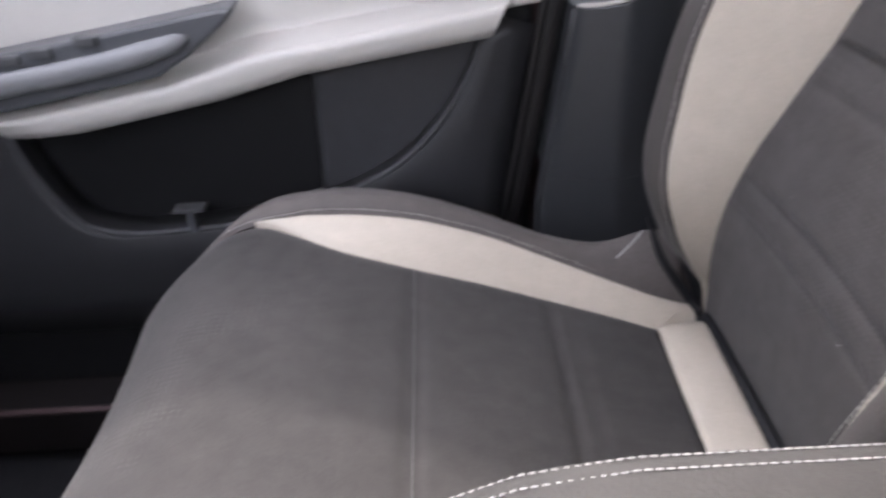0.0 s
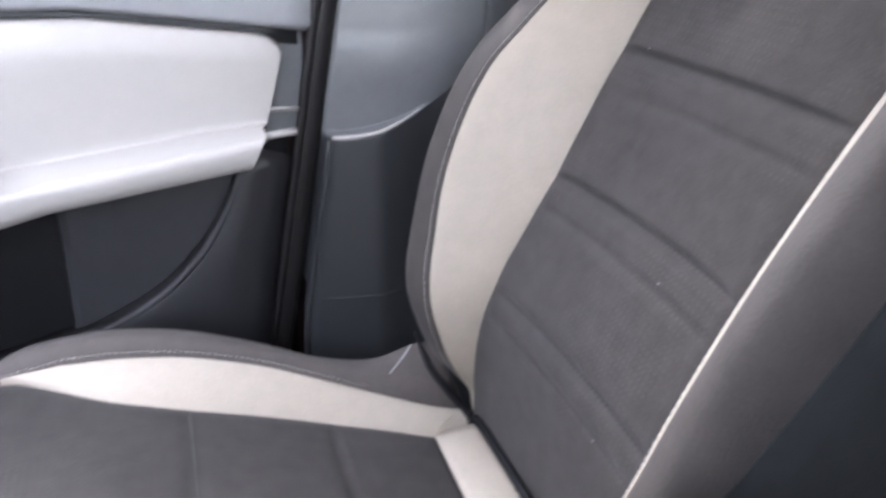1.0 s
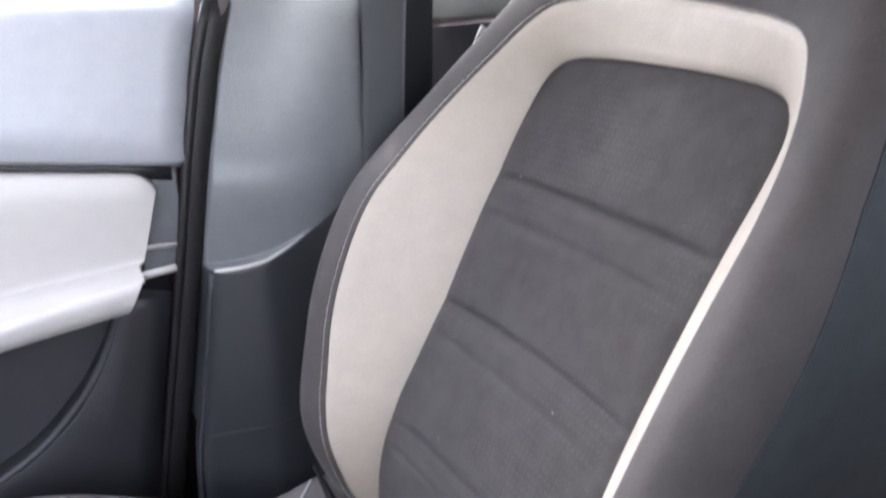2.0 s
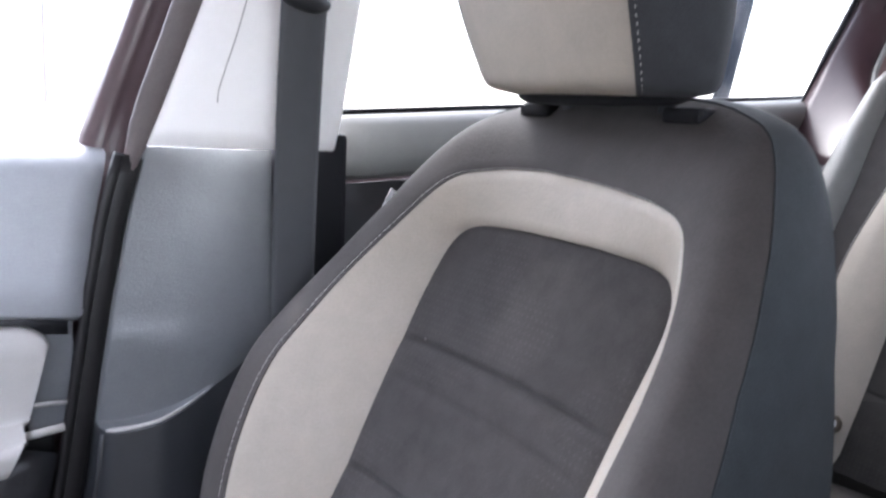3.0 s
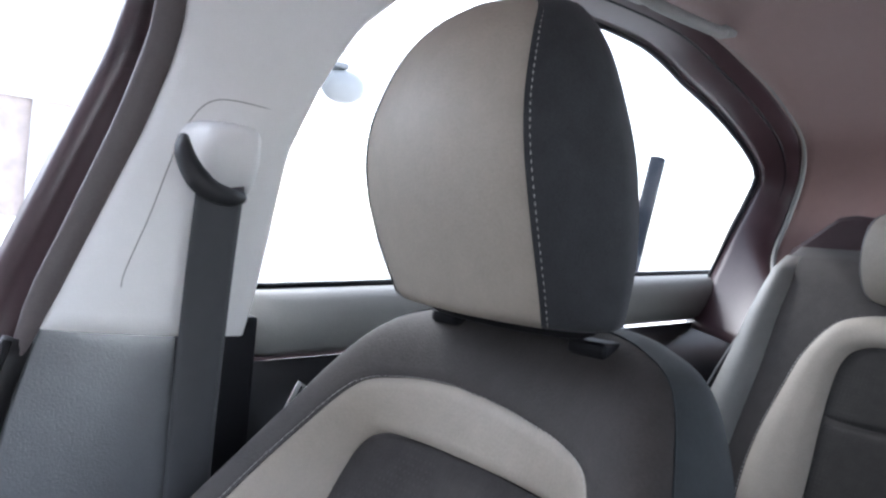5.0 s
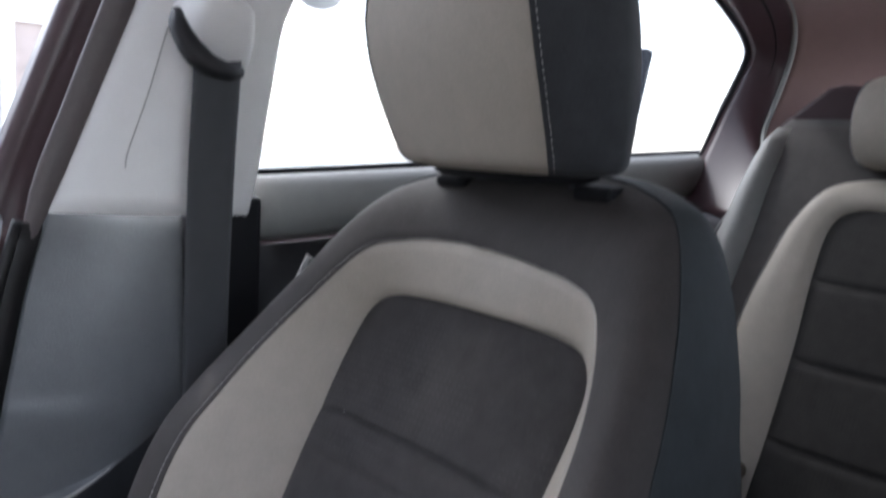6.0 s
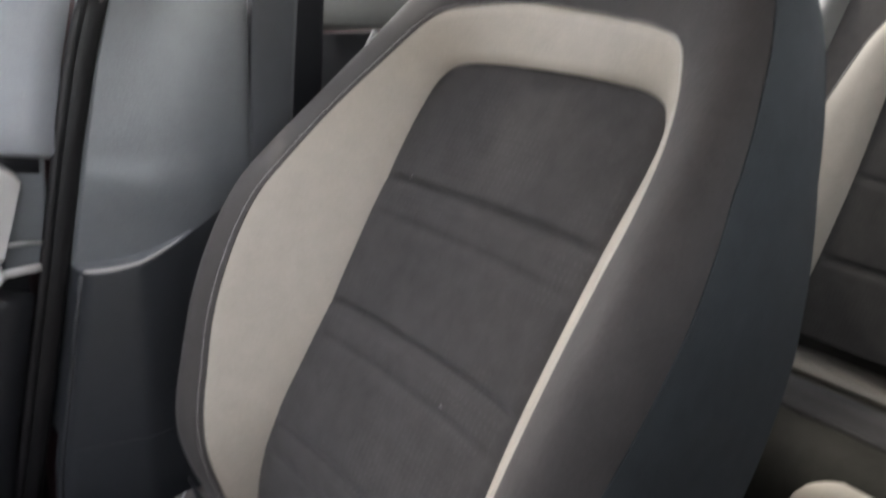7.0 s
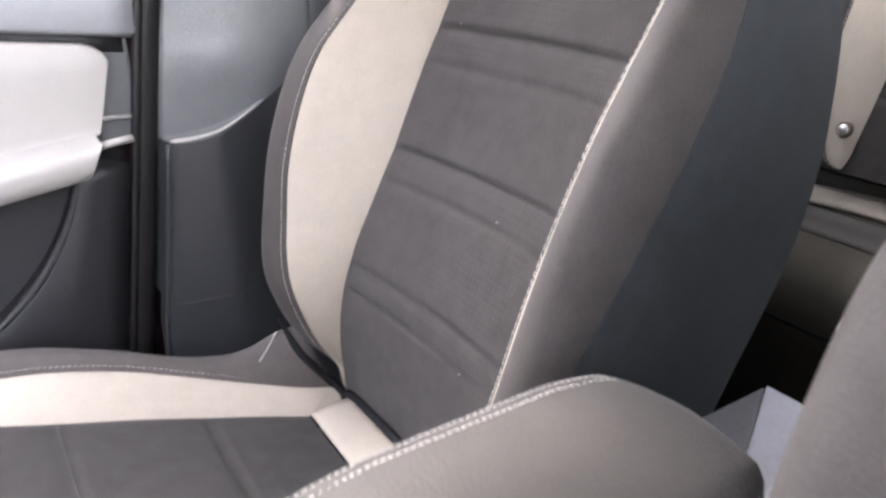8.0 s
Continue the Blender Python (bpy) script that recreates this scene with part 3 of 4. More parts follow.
for left in (False, True):
    f = opposite if left else np.array
    rim = thing("window_surround", "dark maroon painted window surround with a rubber lip", "window frame", "window surrounds")
    rows = []
    for t in np.linspace(0, 1, 9):
        r = rail * (1 - t) + inner * t
        r = r + np.array([0, -0.012, 0]) * math.sin(math.pi * t)
        rows.append(r)
    sheet("rim", f(rows), FRAME_PAINT, rim, thick=0.004)
    tube("rubber_lip", f(rail + np.array([0, 0.004, 0])), np.interp(np.arange(90), [0, 76, 89], [0.007, 0.007, 0.001]), RUBBER, rim, "black rubber lip")
    tube("edge_trim", f(inner + np.array([0, -0.005, 0])), 0.005, ROLL, rim, "pale grey edging")
    tube("middle_seal", f((rail * 0.5 + inner * 0.5)[:80] + np.array([0, -0.013, 0])), np.interp(np.arange(80), [0, 60, 79], [0.003, 0.003, 0.0005]), RUBBER, rim, "black seal")
    sheet("outer_skin", f([outer[:46], outer[:46] + np.array([0.0, -0.06, 0.06])]), FRAME_PAINT, rim, thick=0.006)


def body_wall(name, lo, hi, label):
    return structure(part(name, block(lo, hi, 0.005), CARD), label, "car wall")


body_wall("wall_underbody", (-1.3, -1.10, -0.43), (1.9, 0.44, -0.062), "dark underside of the car down to the ground")
body_wall("wall_driver_side_front", (-1.3, -1.18, 0.0), (-1.0, -1.10, 0.93), "dark panel ahead of the driver's door")
body_wall("wall_driver_side_door", (-0.998, -1.18, 0.0), (0.028, -1.10, 0.90), "dark driver's door below the lowered window")
body_wall("wall_driver_side_rear", (0.03, -1.18, 0.0), (1.9, -1.10, 0.93), "dark door panels behind the driver's door")
body_wall("wall_bulkhead", (-1.36, -1.16, 0.0), (-1.26, 0.46, 0.86), "dark bulkhead under the windscreen")
body_wall("wall_boot", (1.55, -1.16, 0.0), (1.63, 0.46, 1.0), "dark panel behind the rear seat")
structure(sheet("wall_outer_skin", [[(x, 0.475 - 0.06 * max(0, x - 0.4), z) for x in np.linspace(-1.3, 1.9, 12)] for z in (-0.1, 0.3, 0.6, 0.85, 0.88)], FRAME_PAINT, thick=0.01), "maroon painted outer skin of the car side", "car body")
dash = thing("dashboard", "plain dark dashboard below the windscreen", "dashboard")
part("top_pad", block((-1.3, -1.1, 0.58), (-0.86, 0.42, 0.90), 0.06, 4), CARD, dash, smooth=True)
for y0, s in ((0.40, 1), (-1.10, -1)):
    ap = tube("trim_a_pillar", [(-1.25, y0, 0.82), (-0.9, y0 - 0.06 * s, 1.05), (-0.5, y0 - 0.13 * s, 1.25)], 0.035, PILLAR)
    structure(ap, "pale plastic trim on the windscreen pillar", "pillar trim")
structure(part("trim_b_pillar", block((0.03, -1.12, 0.9), (0.22, -1.03, 1.33), 0.02), PILLAR), "pale plastic trim on the driver's side pillar", "pillar trim")


# ---- passenger door ----
def strip_x(z):
    return line(z, [0.2, 0.38, 0.6, 0.72, 0.82, 0.92], [-0.10, -0.085, -0.047, -0.027, -0.008, 0.022])


door = thing("passenger_door", "closed front door with cream insert, grey top and black lower card", "car door")
groove_z = lambda x: 0.709 + 0.115 * min(0.25, max(0.0, -x))
rows = []
for y, z in ((0.378, 0.738), (0.374, 0.744), (0.378, 0.77), (0.386, 0.82), (0.394, 0.85), (0.400, 0.87), (0.411, 0.884), (0.44, 0.891), (0.468, 0.892)):
    rows.append([(x, y, z - 0.03 * max(0, -x - 0.1) * line(z, [0.76, 0.9], [0, 1]) + (groove_z(x) - 0.732) * line(z, [0.75, 0.87], [1, 0])) for x in np.linspace(strip_x(z), -1.15, 40)])
sheet("upper_panel", rows, GREY, door, "grey grained plastic", thick=0.004)
sheet("groove", [[(x, 0.386, groove_z(x) + d) for x in np.linspace(-0.035, -1.15, 30)] for d in (-0.012, 0.010)], BLACK, door, "dark joint line", thick=0.006)
# insert, shelf and armrest in one moulding
rows = []
for t, y, dz in ((0.0, 0.384, 0), (0.015, 0.374, 0), (0.05, 0.370, 0), (0.3, 0.370, 0), (0.6, 0.370, 0), (0.9, 0.370, 0), (0.97, 0.3695, 0), (0.99, 0.368, 0), (1.0, 0.364, 0.0010), (1.0, 0.353, -0.002), (1.0, 0.341, -0.0052), (1.0, 0.331, -0.0082), (1.0, 0.3255, -0.0105), (1.05, 0.3212, -0.0118), (1.12, 0.3188, -0.0108), (1.24, 0.3175, -0.0075), (1.4, 0.3172, -0.003), (1.6, 0.3178, -0.001), (1.85, 0.323, 0.001), (1.95, 0.331, 0.003), (2.0, 0.350, 0.004)):
    r = []
    for v in np.linspace(0, 1, 90) ** 2:
        end = line(t, [0, 0.2, 0.7, 0.99, 1.0, 1.1, 2.0], [-0.056, -0.058, -0.068, -0.076, -0.082, -0.086, -0.103])
        x = end * (1 - v) + line(t, [0, 1, 1.5, 2], [-1.1, -0.70, -0.655, -0.65]) * v
        top = groove_z(x) - 0.004 - 0.018 * (1 - math.sqrt(max(0, 1 - max(0, (x + 0.082) / 0.026) ** 2)))
        ridge = line(x, [-0.7, -0.63, -0.45, -0.36, -0.25, -0.17, -0.07], [0.528, 0.533, 0.562, 0.588, 0.602, 0.613, 0.623])
        low = line(x, [-0.66, -0.64, -0.56, -0.396, -0.304, -0.25, -0.093, -0.06], [0.498, 0.489, 0.493, 0.523, 0.547, 0.555, 0.579, 0.585])
        z = top * (1 - t) + (ridge - 0.005) * t if t <= 1 else ridge * (2 - t) + low * (t - 1)
        r.append((x, y + 0.01 * max(0, v - 0.9) * 10 * (t > 1), z + dz * line(x, [-0.55, -0.2, -0.07], [1, 0.75, 0.35])))
    rows.append(r)
sheet("armrest_insert", rows, CREAM, door, "cream moulded insert and armrest", thick=0.003)
sw = part("switch_panel", prism([(-0.68, 0.585), (-0.5, 0.611), (-0.375, 0.630), (-0.362, 0.629), (-0.372, 0.616), (-0.418, 0.582), (-0.452, 0.563), (-0.64, 0.531), (-0.70, 0.535)], 0.309, 0.35, "y", 0.004), GREY_DARK, door, "charcoal switch recess")
lip_line = curve([(-0.70, 0.302, 0.553), (-0.62, 0.302, 0.5645), (-0.5, 0.303, 0.5825), (-0.44, 0.304, 0.596), (-0.412, 0.306, 0.604)], 30)
tube("pull_lip", lip_line, np.interp(np.linspace(0, 1, 30), [0, 0.75, 0.93, 1], [0.0135, 0.0125, 0.009, 0.003]), LIP, sw, "paler rounded lip", sides=16, flat=0.75)
for x, z in ((-0.60, 0.590), (-0.565, 0.596), (-0.515, 0.606)):
    part("switch", block((x - 0.012, 0.302, z - 0.006), (x + 0.012, 0.312, z + 0.006), 0.003), SWITCH, sw, "small dark grey switch")
# Deeper black than the surround, with the pocket's shade in its colour.
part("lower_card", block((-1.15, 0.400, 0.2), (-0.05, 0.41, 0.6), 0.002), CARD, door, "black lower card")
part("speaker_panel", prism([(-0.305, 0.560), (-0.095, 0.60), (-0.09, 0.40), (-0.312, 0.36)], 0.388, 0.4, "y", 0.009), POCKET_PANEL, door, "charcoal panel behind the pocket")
rim_line = curve([(-0.108, 0.575), (-0.125, 0.53), (-0.16, 0.475), (-0.215, 0.423), (-0.30, 0.382), (-0.40, 0.358), (-0.513, 0.350), (-0.565, 0.352), (-0.605, 0.368), (-0.632, 0.41), (-0.652, 0.465), (-0.656, 0.50)], 40)
edge = [(strip_x(z) - 0.002, z) for z in (0.2, 0.3, 0.4, 0.5, 0.56, 0.60)]
ring = [tuple(p) for p in rim_line]
m = len(ring)
d_in = np.linspace(0, 1, m)
op = np.array([(-0.092, 0.594)] + edge[::-1] + [(-0.25, 0.2), (-0.5, 0.2), (-0.7, 0.2), (-1.0, 0.2), (-1.15, 0.3), (-1.15, 0.52)])
dd = np.r_[0, np.cumsum(np.linalg.norm(np.diff(op, axis=0), axis=1))]
out = np.stack([np.interp(np.interp(d_in, [0, 0.3, 1], [0, 0.42, 1]) * dd[-1], dd, op[:, k]) for k in (0, 1)], 1)
rows = []
for t, y in ((0, 0.40), (0.0, 0.366), (0.006, 0.355), (0.03, 0.3525), (0.3, 0.354), (0.6, 0.358), (1, 0.365)):
    q = np.array(ring) * (1 - t) + out * t
    rows.append(np.stack([q[:, 0], np.full(m, y), q[:, 1]], 1))
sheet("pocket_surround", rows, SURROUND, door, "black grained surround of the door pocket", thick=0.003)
part("joint_tab", block((-0.075, 0.384, 0.60), (-0.03, 0.398, 0.735), 0.003), LOW_TRIM, door, "grey end piece behind the insert")
tube("end_rib", [(-0.09, 0.36, 0.605), (-0.066, 0.358, 0.609), (-0.045, 0.358, 0.611)], 0.0045, CREAM, door, "thin cream rib")
tube("end_rib", [(-0.08, 0.372, 0.633), (-0.06, 0.37, 0.634), (-0.04, 0.37, 0.633)], 0.0025, ROLL, door, "thin grey rib")
tube("pocket_rim", np.c_[rim_line[:, 0], np.full(40, 0.3565), rim_line[:, 1]], 0.0055, RIM, door, "charcoal rolled rim")
hook = part("bag_hook", block((-0.487, 0.34, 0.383), (-0.45, 0.36, 0.388), 0.001), SWITCH, door, "small dark grey hook")
part("hook_stem", block((-0.475, 0.348, 0.352), (-0.466, 0.36, 0.383), 0.001), GREY_DARK, hook)
sheet("window_glass", [[(x, y, z) for x in (-1.0, 0.12)] for y, z in ((0.468, 0.883), (0.42, 1.1), (0.34, 1.29))], GLASS, door, "tinted side window", thick=0.004)
fr = lambda z: line(z, [0.89, 0.915, 1.19, 1.25, 1.29, 1.33], [-0.010, -0.001, 0.092, 0.104, 0.098, 0.072])
rows = []
for z in np.linspace(0.880, 1.33, 21):
    y = line(z, [0.92, 1.2, 1.33], [0.437, 0.392, 0.345])
    w = line(z, [0.92, 0.93, 1.0, 1.33], [0.05, 0.05, 0.05, 0.055])
    rows.append([(fr(z) + w * a, y + b, z) for a, b in ((0, 0.03), (0.0, 0.006), (0.05, 0.0), (0.15, -0.005), (0.32, -0.009), (0.42, -0.0085), (0.55, -0.009), (0.75, -0.0105), (0.92, -0.010), (1.05, -0.004), (1.12, 0.03))])
sheet("window_frame", rows, FRAME_PAINT, door, "dark maroon upright window frame")
tube("sill_seal", [(x, 0.463, 0.886 - 0.03 * max(0, -x - 0.1)) for x in np.linspace(0.02, -1.1, 14)], 0.006, RUBBER, door, "black sill seal")

# ---- centre pillar ----
pillar = thing("centre_pillar", "door pillar with pale upper and charcoal lower plastic trim", "car pillar")


def upper_y(x, z):
    f, r = line(z, [0.9, 1.2, 1.3, 1.36], [0.372, 0.335, 0.305, 0.27]), line(z, [0.9, 1.2, 1.3, 1.36], [0.318, 0.292, 0.275, 0.25])
    a, b = front_x(z), rear_x(z)
    t = (x - a) / (b - a)
    t = min(1, max(0, t))
    return f + (r - f) * (1 - (1 - t) ** 2.4)


def front_x(z):
    return line(z, [0.36, 0.6, 0.72, 0.82, 0.9, 1.0, 1.11, 1.17, 1.215, 1.25, 1.28, 1.32, 1.36], [-0.049, -0.013, 0.006, 0.026, 0.048, 0.084, 0.124, 0.141, 0.149, 0.147, 0.138, 0.11, 0.07])


def rear_x(z):
    return line(z, [0.36, 0.9, 0.945, 1.10, 1.18, 1.25, 1.30, 1.36], [0.17, 0.232, 0.240, 0.258, 0.288, 0.325, 0.375, 0.47])


rows = []
for z in np.r_[0.897, np.linspace(0.9, 1.36, 28)]:
    a, b = front_x(z), rear_x(z)
    lip = 0.006 if z < 0.9 else 0
    r = [(a - 0.004, upper_y(a, z) + 0.05, z), (a - 0.002, upper_y(a, z) + 0.008, z)]
    r += [(x, upper_y(x, z) + lip, z) for x in np.linspace(a, b, 16)]
    r += [(b + 0.004, upper_y(b, z) + 0.01, z), (b + 0.006, upper_y(b, z) + 0.06, z)]
    rows.append(r)
sheet("upper_trim", rows, PILLAR, pillar, "pale grained plastic upper trim")
pl = []
for z in np.linspace(0.955, 1.142, 24):
    a = line(z, [0.95, 1.08, 1.115, 1.135, 1.142], [0.112, 0.147, 0.158, 0.172, 0.190])
    pl.append([(x, upper_y(x, z) - (0.003 * min(1, (z - 0.955) / 0.07) - 0.0012 if 0 < k < 11 else -0.001), z) for k, x in enumerate(np.linspace(a, rear_x(z) - 0.004, 12))])
sheet("height_adjuster_cover", pl, PILLAR, pillar, "pale raised cover with a fine joint")
tube("cover_joint", [(x, upper_y(x, z) - 0.0005, z) for x, z in curve([(0.108, 0.945), (0.110, 0.960), (0.128, 1.02), (0.145, 1.085), (0.155, 1.115), (0.170, 1.138), (0.190, 1.145), (0.24, 1.141)], 40)], 0.0006, JOINT, pillar, "fine shadow joint")


def ledge_z(x):
    return 0.602 + 3.2 * (x + 0.005) ** 2


def lower_y(x, z):
    a = front_x(z)
    t = min(1, max(0, (x - a) / (0.165 - a)))
    return line(z, [0.36, 0.6, 0.70, 0.71, 0.9], [0.366, 0.366, 0.366, 0.369, 0.386]) * (1 - t) + line(z, [0.36, 0.6, 0.70, 0.71, 0.9], [0.330, 0.330, 0.330, 0.333, 0.344]) * t - 0.006 * math.sin(math.pi * t)


rows = []
cols = np.r_[0, 0.012, 0.03, 0.055, np.linspace(0.09, 1, 24)]
for k, z0 in [(0, t) for t in (0, 0.1, 0.2, 0.3, 0.4, 0.5, 0.6, 0.7, 0.8, 0.9, 0.96, 0.985, 1)] + [(1, t) for t in (0.06, 0.3, 0.6, 0.94, 1)] + [(2, t) for t in (0.004, 0.02, 0.1, 0.2, 0.3, 0.335, 0.365, 0.4, 0.5, 0.6, 0.7, 0.8, 0.9, 1)]:
    r = []
    for c in cols:
        zf = 0.6
        x = front_x(zf) * (1 - c) + 0.168 * c
        L = ledge_z(x)
        z = 0.414 + (L - 0.414) * z0 if k == 0 else (L + 0.005 * z0 if k == 1 else L + 0.005 + (0.896 - L - 0.005) * z0)
        x = front_x(z) * (1 - c) + 0.168 * c
        push = 0.020 * (1 if k == 0 else (1 - z0 if k == 1 else 0)) * line(x, [0.045, 0.10], [1, 0.0]) * (1 - (1 - min(1, c / 0.06)) ** 2)
        r.append((x, lower_y(x, z) - push, z))
    r = [(r[0][0] - 0.003, r[0][1] + 0.03, r[0][2])] + r + [(0.176, r[-1][1] + 0.02, r[-1][2]), (0.178, r[-1][1] + 0.07, r[-1][2])]
    rows.append(r)
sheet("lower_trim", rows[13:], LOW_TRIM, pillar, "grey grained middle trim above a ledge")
# Darker than the trim above: the ledge's shade is put into the colour.
sheet("foot_trim", rows[:14], SHADED_TRIM, pillar, "lower grained trim, shade below the ledge put into its black")
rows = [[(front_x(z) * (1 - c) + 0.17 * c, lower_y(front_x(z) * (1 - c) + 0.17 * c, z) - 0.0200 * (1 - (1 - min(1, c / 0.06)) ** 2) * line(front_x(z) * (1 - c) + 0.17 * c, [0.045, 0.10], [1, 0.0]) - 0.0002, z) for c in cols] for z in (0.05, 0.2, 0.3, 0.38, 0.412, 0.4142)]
sheet("foot_cover", rows, SHADED_TRIM, pillar, "lower end of the trim in the same shaded black")
tube("front_bead", [(front_x(z) + 0.004, lower_y(front_x(z), z) - 0.0135, z) for z in np.linspace(0.06, 0.598, 30)], 0.0036, RIM, pillar, "charcoal rolled front edge", sides=10)
tube("lower_joint", [(x, lower_y(x, 0.407) - 0.0205 * (1 - (1 - min(1, max(0.0, x - front_x(0.407)) / 0.012)) ** 2) * line(x, [0.045, 0.10], [1, 0.0]) - 0.0003, 0.402 + 0.05 * (x + 0.03)) for x in np.linspace(front_x(0.407) + 0.012, 0.13, 24)], 0.0009, RIM, pillar, "fine joint across the lower trim", sides=6)
# The lip's cream also carries the bright highlight along the ledge.
lip_x = np.linspace(-0.008, 0.092, 24)
tube("ledge_lip", [(x, lower_y(x, 0.605) - 0.0185 * line(x, [0.045, 0.10], [1, 0.0]), ledge_z(x) + 0.002) for x in lip_x], np.interp(lip_x, [-0.008, 0.0, 0.06, 0.092], [0.0015, 0.0027, 0.002, 0.0003]), CREAM, pillar, "thin cream lip carrying the highlight along the ledge")
wz = np.linspace(0.30, 1.34, 40)
seal_x = lambda z: line(z, [0.30, 0.38, 0.6, 0.72, 0.82, 0.9, 1.0, 1.11, 1.2, 1.25, 1.29, 1.36], [-0.083, -0.068, -0.029, -0.009, 0.010, 0.032, 0.068, 0.106, 0.130, 0.130, 0.118, 0.055])
seal_y = lambda z: line(z, [0.3, 0.9, 1.2, 1.36], [0.372, 0.385, 0.352, 0.305])
seal = thing("door_seal", "dark rubber weatherstrip along the door opening", "weatherstrip")
low, high = [z for z in wz if z < 0.90], [z for z in wz if z > 0.84]
tube("lower_strip", [(seal_x(z), seal_y(z), z) for z in low], 0.0145, STRIP, seal, "black rubber strip", sides=14, flat=0.45)
tube("strip_bead", [(seal_x(z) - 0.011, seal_y(z) - 0.006, z) for z in low], 0.0055, STRIP, seal, "black bead", sides=8, flat=0.6)
tube("upper_strip", [(seal_x(z) + line(z, [0.80, 0.93], [0.004, 0.004]), seal_y(z) - 0.003, z) for z in high], np.interp(high, [0.84, 0.93, 1.2], [0.002, 0.015, 0.018]), SEAL, seal, "brownish grey strip", sides=14, flat=0.45)

# ---- seat belt ----
belt = thing("seat_belt", "dark grey webbing seat belt hanging from a pillar loop", "seat belt")
bp = curve([(0.171, 0.262, 1.052), (0.170, 0.262, 1.03), (0.172, 0.275, 0.95), (0.178, 0.297, 0.8), (0.184, 0.312, 0.65), (0.192, 0.33, 0.45), (0.2, 0.345, 0.15)], 40)
sheet("webbing", [[(x + u * 0.0225, y + 0.004 * u * u - 0.004 * u, z + 0.004 * u) for u in np.linspace(-1, 1, 9)] for x, y, z in bp], WEB, belt, "dark grey woven webbing", thick=0.0016)
tube("loop", curve([(0.137, 0.283, 1.098), (0.135, 0.272, 1.082), (0.143, 0.262, 1.062), (0.158, 0.258, 1.049), (0.178, 0.258, 1.044), (0.193, 0.262, 1.045)], 24), np.interp(np.linspace(0, 1, 24), [0, 0.15, 0.5, 0.85, 1], [0.005, 0.009, 0.0118, 0.009, 0.006]), BLACK, belt, "black plastic loop", sides=12)
rows = []
for z, a, b, d in ((1.048, 0.196, 0.214, 0.006), (1.052, 0.180, 0.217, 0.018), (1.062, 0.160, 0.220, 0.026), (1.078, 0.148, 0.222, 0.034), (1.095, 0.147, 0.222, 0.036), (1.108, 0.150, 0.221, 0.034), (1.116, 0.156, 0.217, 0.026), (1.120, 0.168, 0.205, 0.004)):
    rows.append([(x, upper_y(x, z) - d * (1 - abs(2 * t - 1) ** 5) - 0.001, z) for t, x in zip(np.linspace(0, 1, 14), np.linspace(a, b, 14))])
sheet("loop_cover", rows, PILLAR, belt, "pale rounded loop cover", thick=0.002)

# ---- rear door ----
rdoor = thing("rear_door", "closed rear door with a beige grey top roll and black card", "car door")
side_y = lambda x: 0.41 - 0.065 * (x - 0.276)
sill_z = lambda x: 0.930 + 0.07 * (x - 0.276)
xs = np.linspace(0.274, 1.5, 30)
rows = []
for dy, dz in ((0.062, 0.002), (0.03, 0.002), (0.012, -0.001), (0.002, -0.010), (-0.003, -0.025), (-0.002, -0.05), (0.003, -0.068), (0.016, -0.077)):
    rows.append([(x + (0.012 if k == 0 and -0.06 < dz < -0.005 else 0) - (0.01 if k == 0 else 0), side_y(x) + dy + (0.02 if k == 0 else 0), sill_z(x) + dz) for k, x in enumerate(xs)])
sheet("top_roll", rows, ROLL, rdoor, "beige grey padded top roll", thick=0.003)
sheet("card", [[(x, side_y(x) + 0.012 - 0.006 * math.sin(math.pi * t), (sill_z(x) - 0.082) * (1 - t) + 0.15 * t) for x in np.linspace(0.27, 1.5, 16)] for t in np.linspace(0, 1, 8)], SURROUND, rdoor, "black grained card", thick=0.004)
tube("card_edge", [(0.27, side_y(0.27) + 0.008, z) for z in np.linspace(0.84, 0.3, 8)], 0.0045, GREY_DARK, rdoor, "charcoal edge bead")
part("jamb", block((0.212, 0.352, 0.1), (0.266, 0.47, 0.915), 0.006), RUBBER, rdoor, "black door edge in shadow")
tube("sill_seal", [(x, side_y(x) + 0.05, sill_z(x) + 0.006) for x in xs], 0.005, RUBBER, rdoor, "black sill seal")
sheet("window_glass", [[(x, y, z) for x in (0.2, 1.5)] for y, z in ((0.45, 0.93), (0.40, 1.15), (0.32, 1.37))], REAR_GLASS, rdoor, "tinted side window", thick=0.004)
# Unseen pane, added dark to cut light on the rear bench.
structure(sheet("window_driver_rear", opposite([[(x, y, z) for x in (0.2, 1.5)] for y, z in ((0.45, 0.93), (0.40, 1.15), (0.32, 1.37))]), REAR_GLASS, thick=0.004), "added unseen dark pane on the driver's side, dimming the rear bench", "car window")
structure(sheet("window_rear", [[(x, y, z) for y in (-1.05, -0.35, 0.32)] for x, z in ((1.66, 0.98), (1.58, 1.2), (1.44, 1.40))], CLEAR_GLASS, thick=0.004), "clear rear window behind the bench", "car window")
handle = thing("grab_handle", "folded beige grab handle on the roof lining", "grab handle")
tube("grip", curve([(0.70, 0.20, 1.372), (0.72, 0.19, 1.362), (0.8, 0.185, 1.358), (0.88, 0.19, 1.362), (0.90, 0.20, 1.372)], 16), 0.009, ROLL, handle)
for x in (0.70, 0.90):
    part("mount", block((x - 0.018, 0.185, 1.362), (x + 0.018, 0.215, 1.39), 0.006), ROLL, handle)

# ---- door sill ----
ds = thing("sill_cover", "brown plastic cover over the door sill", "sill trim")
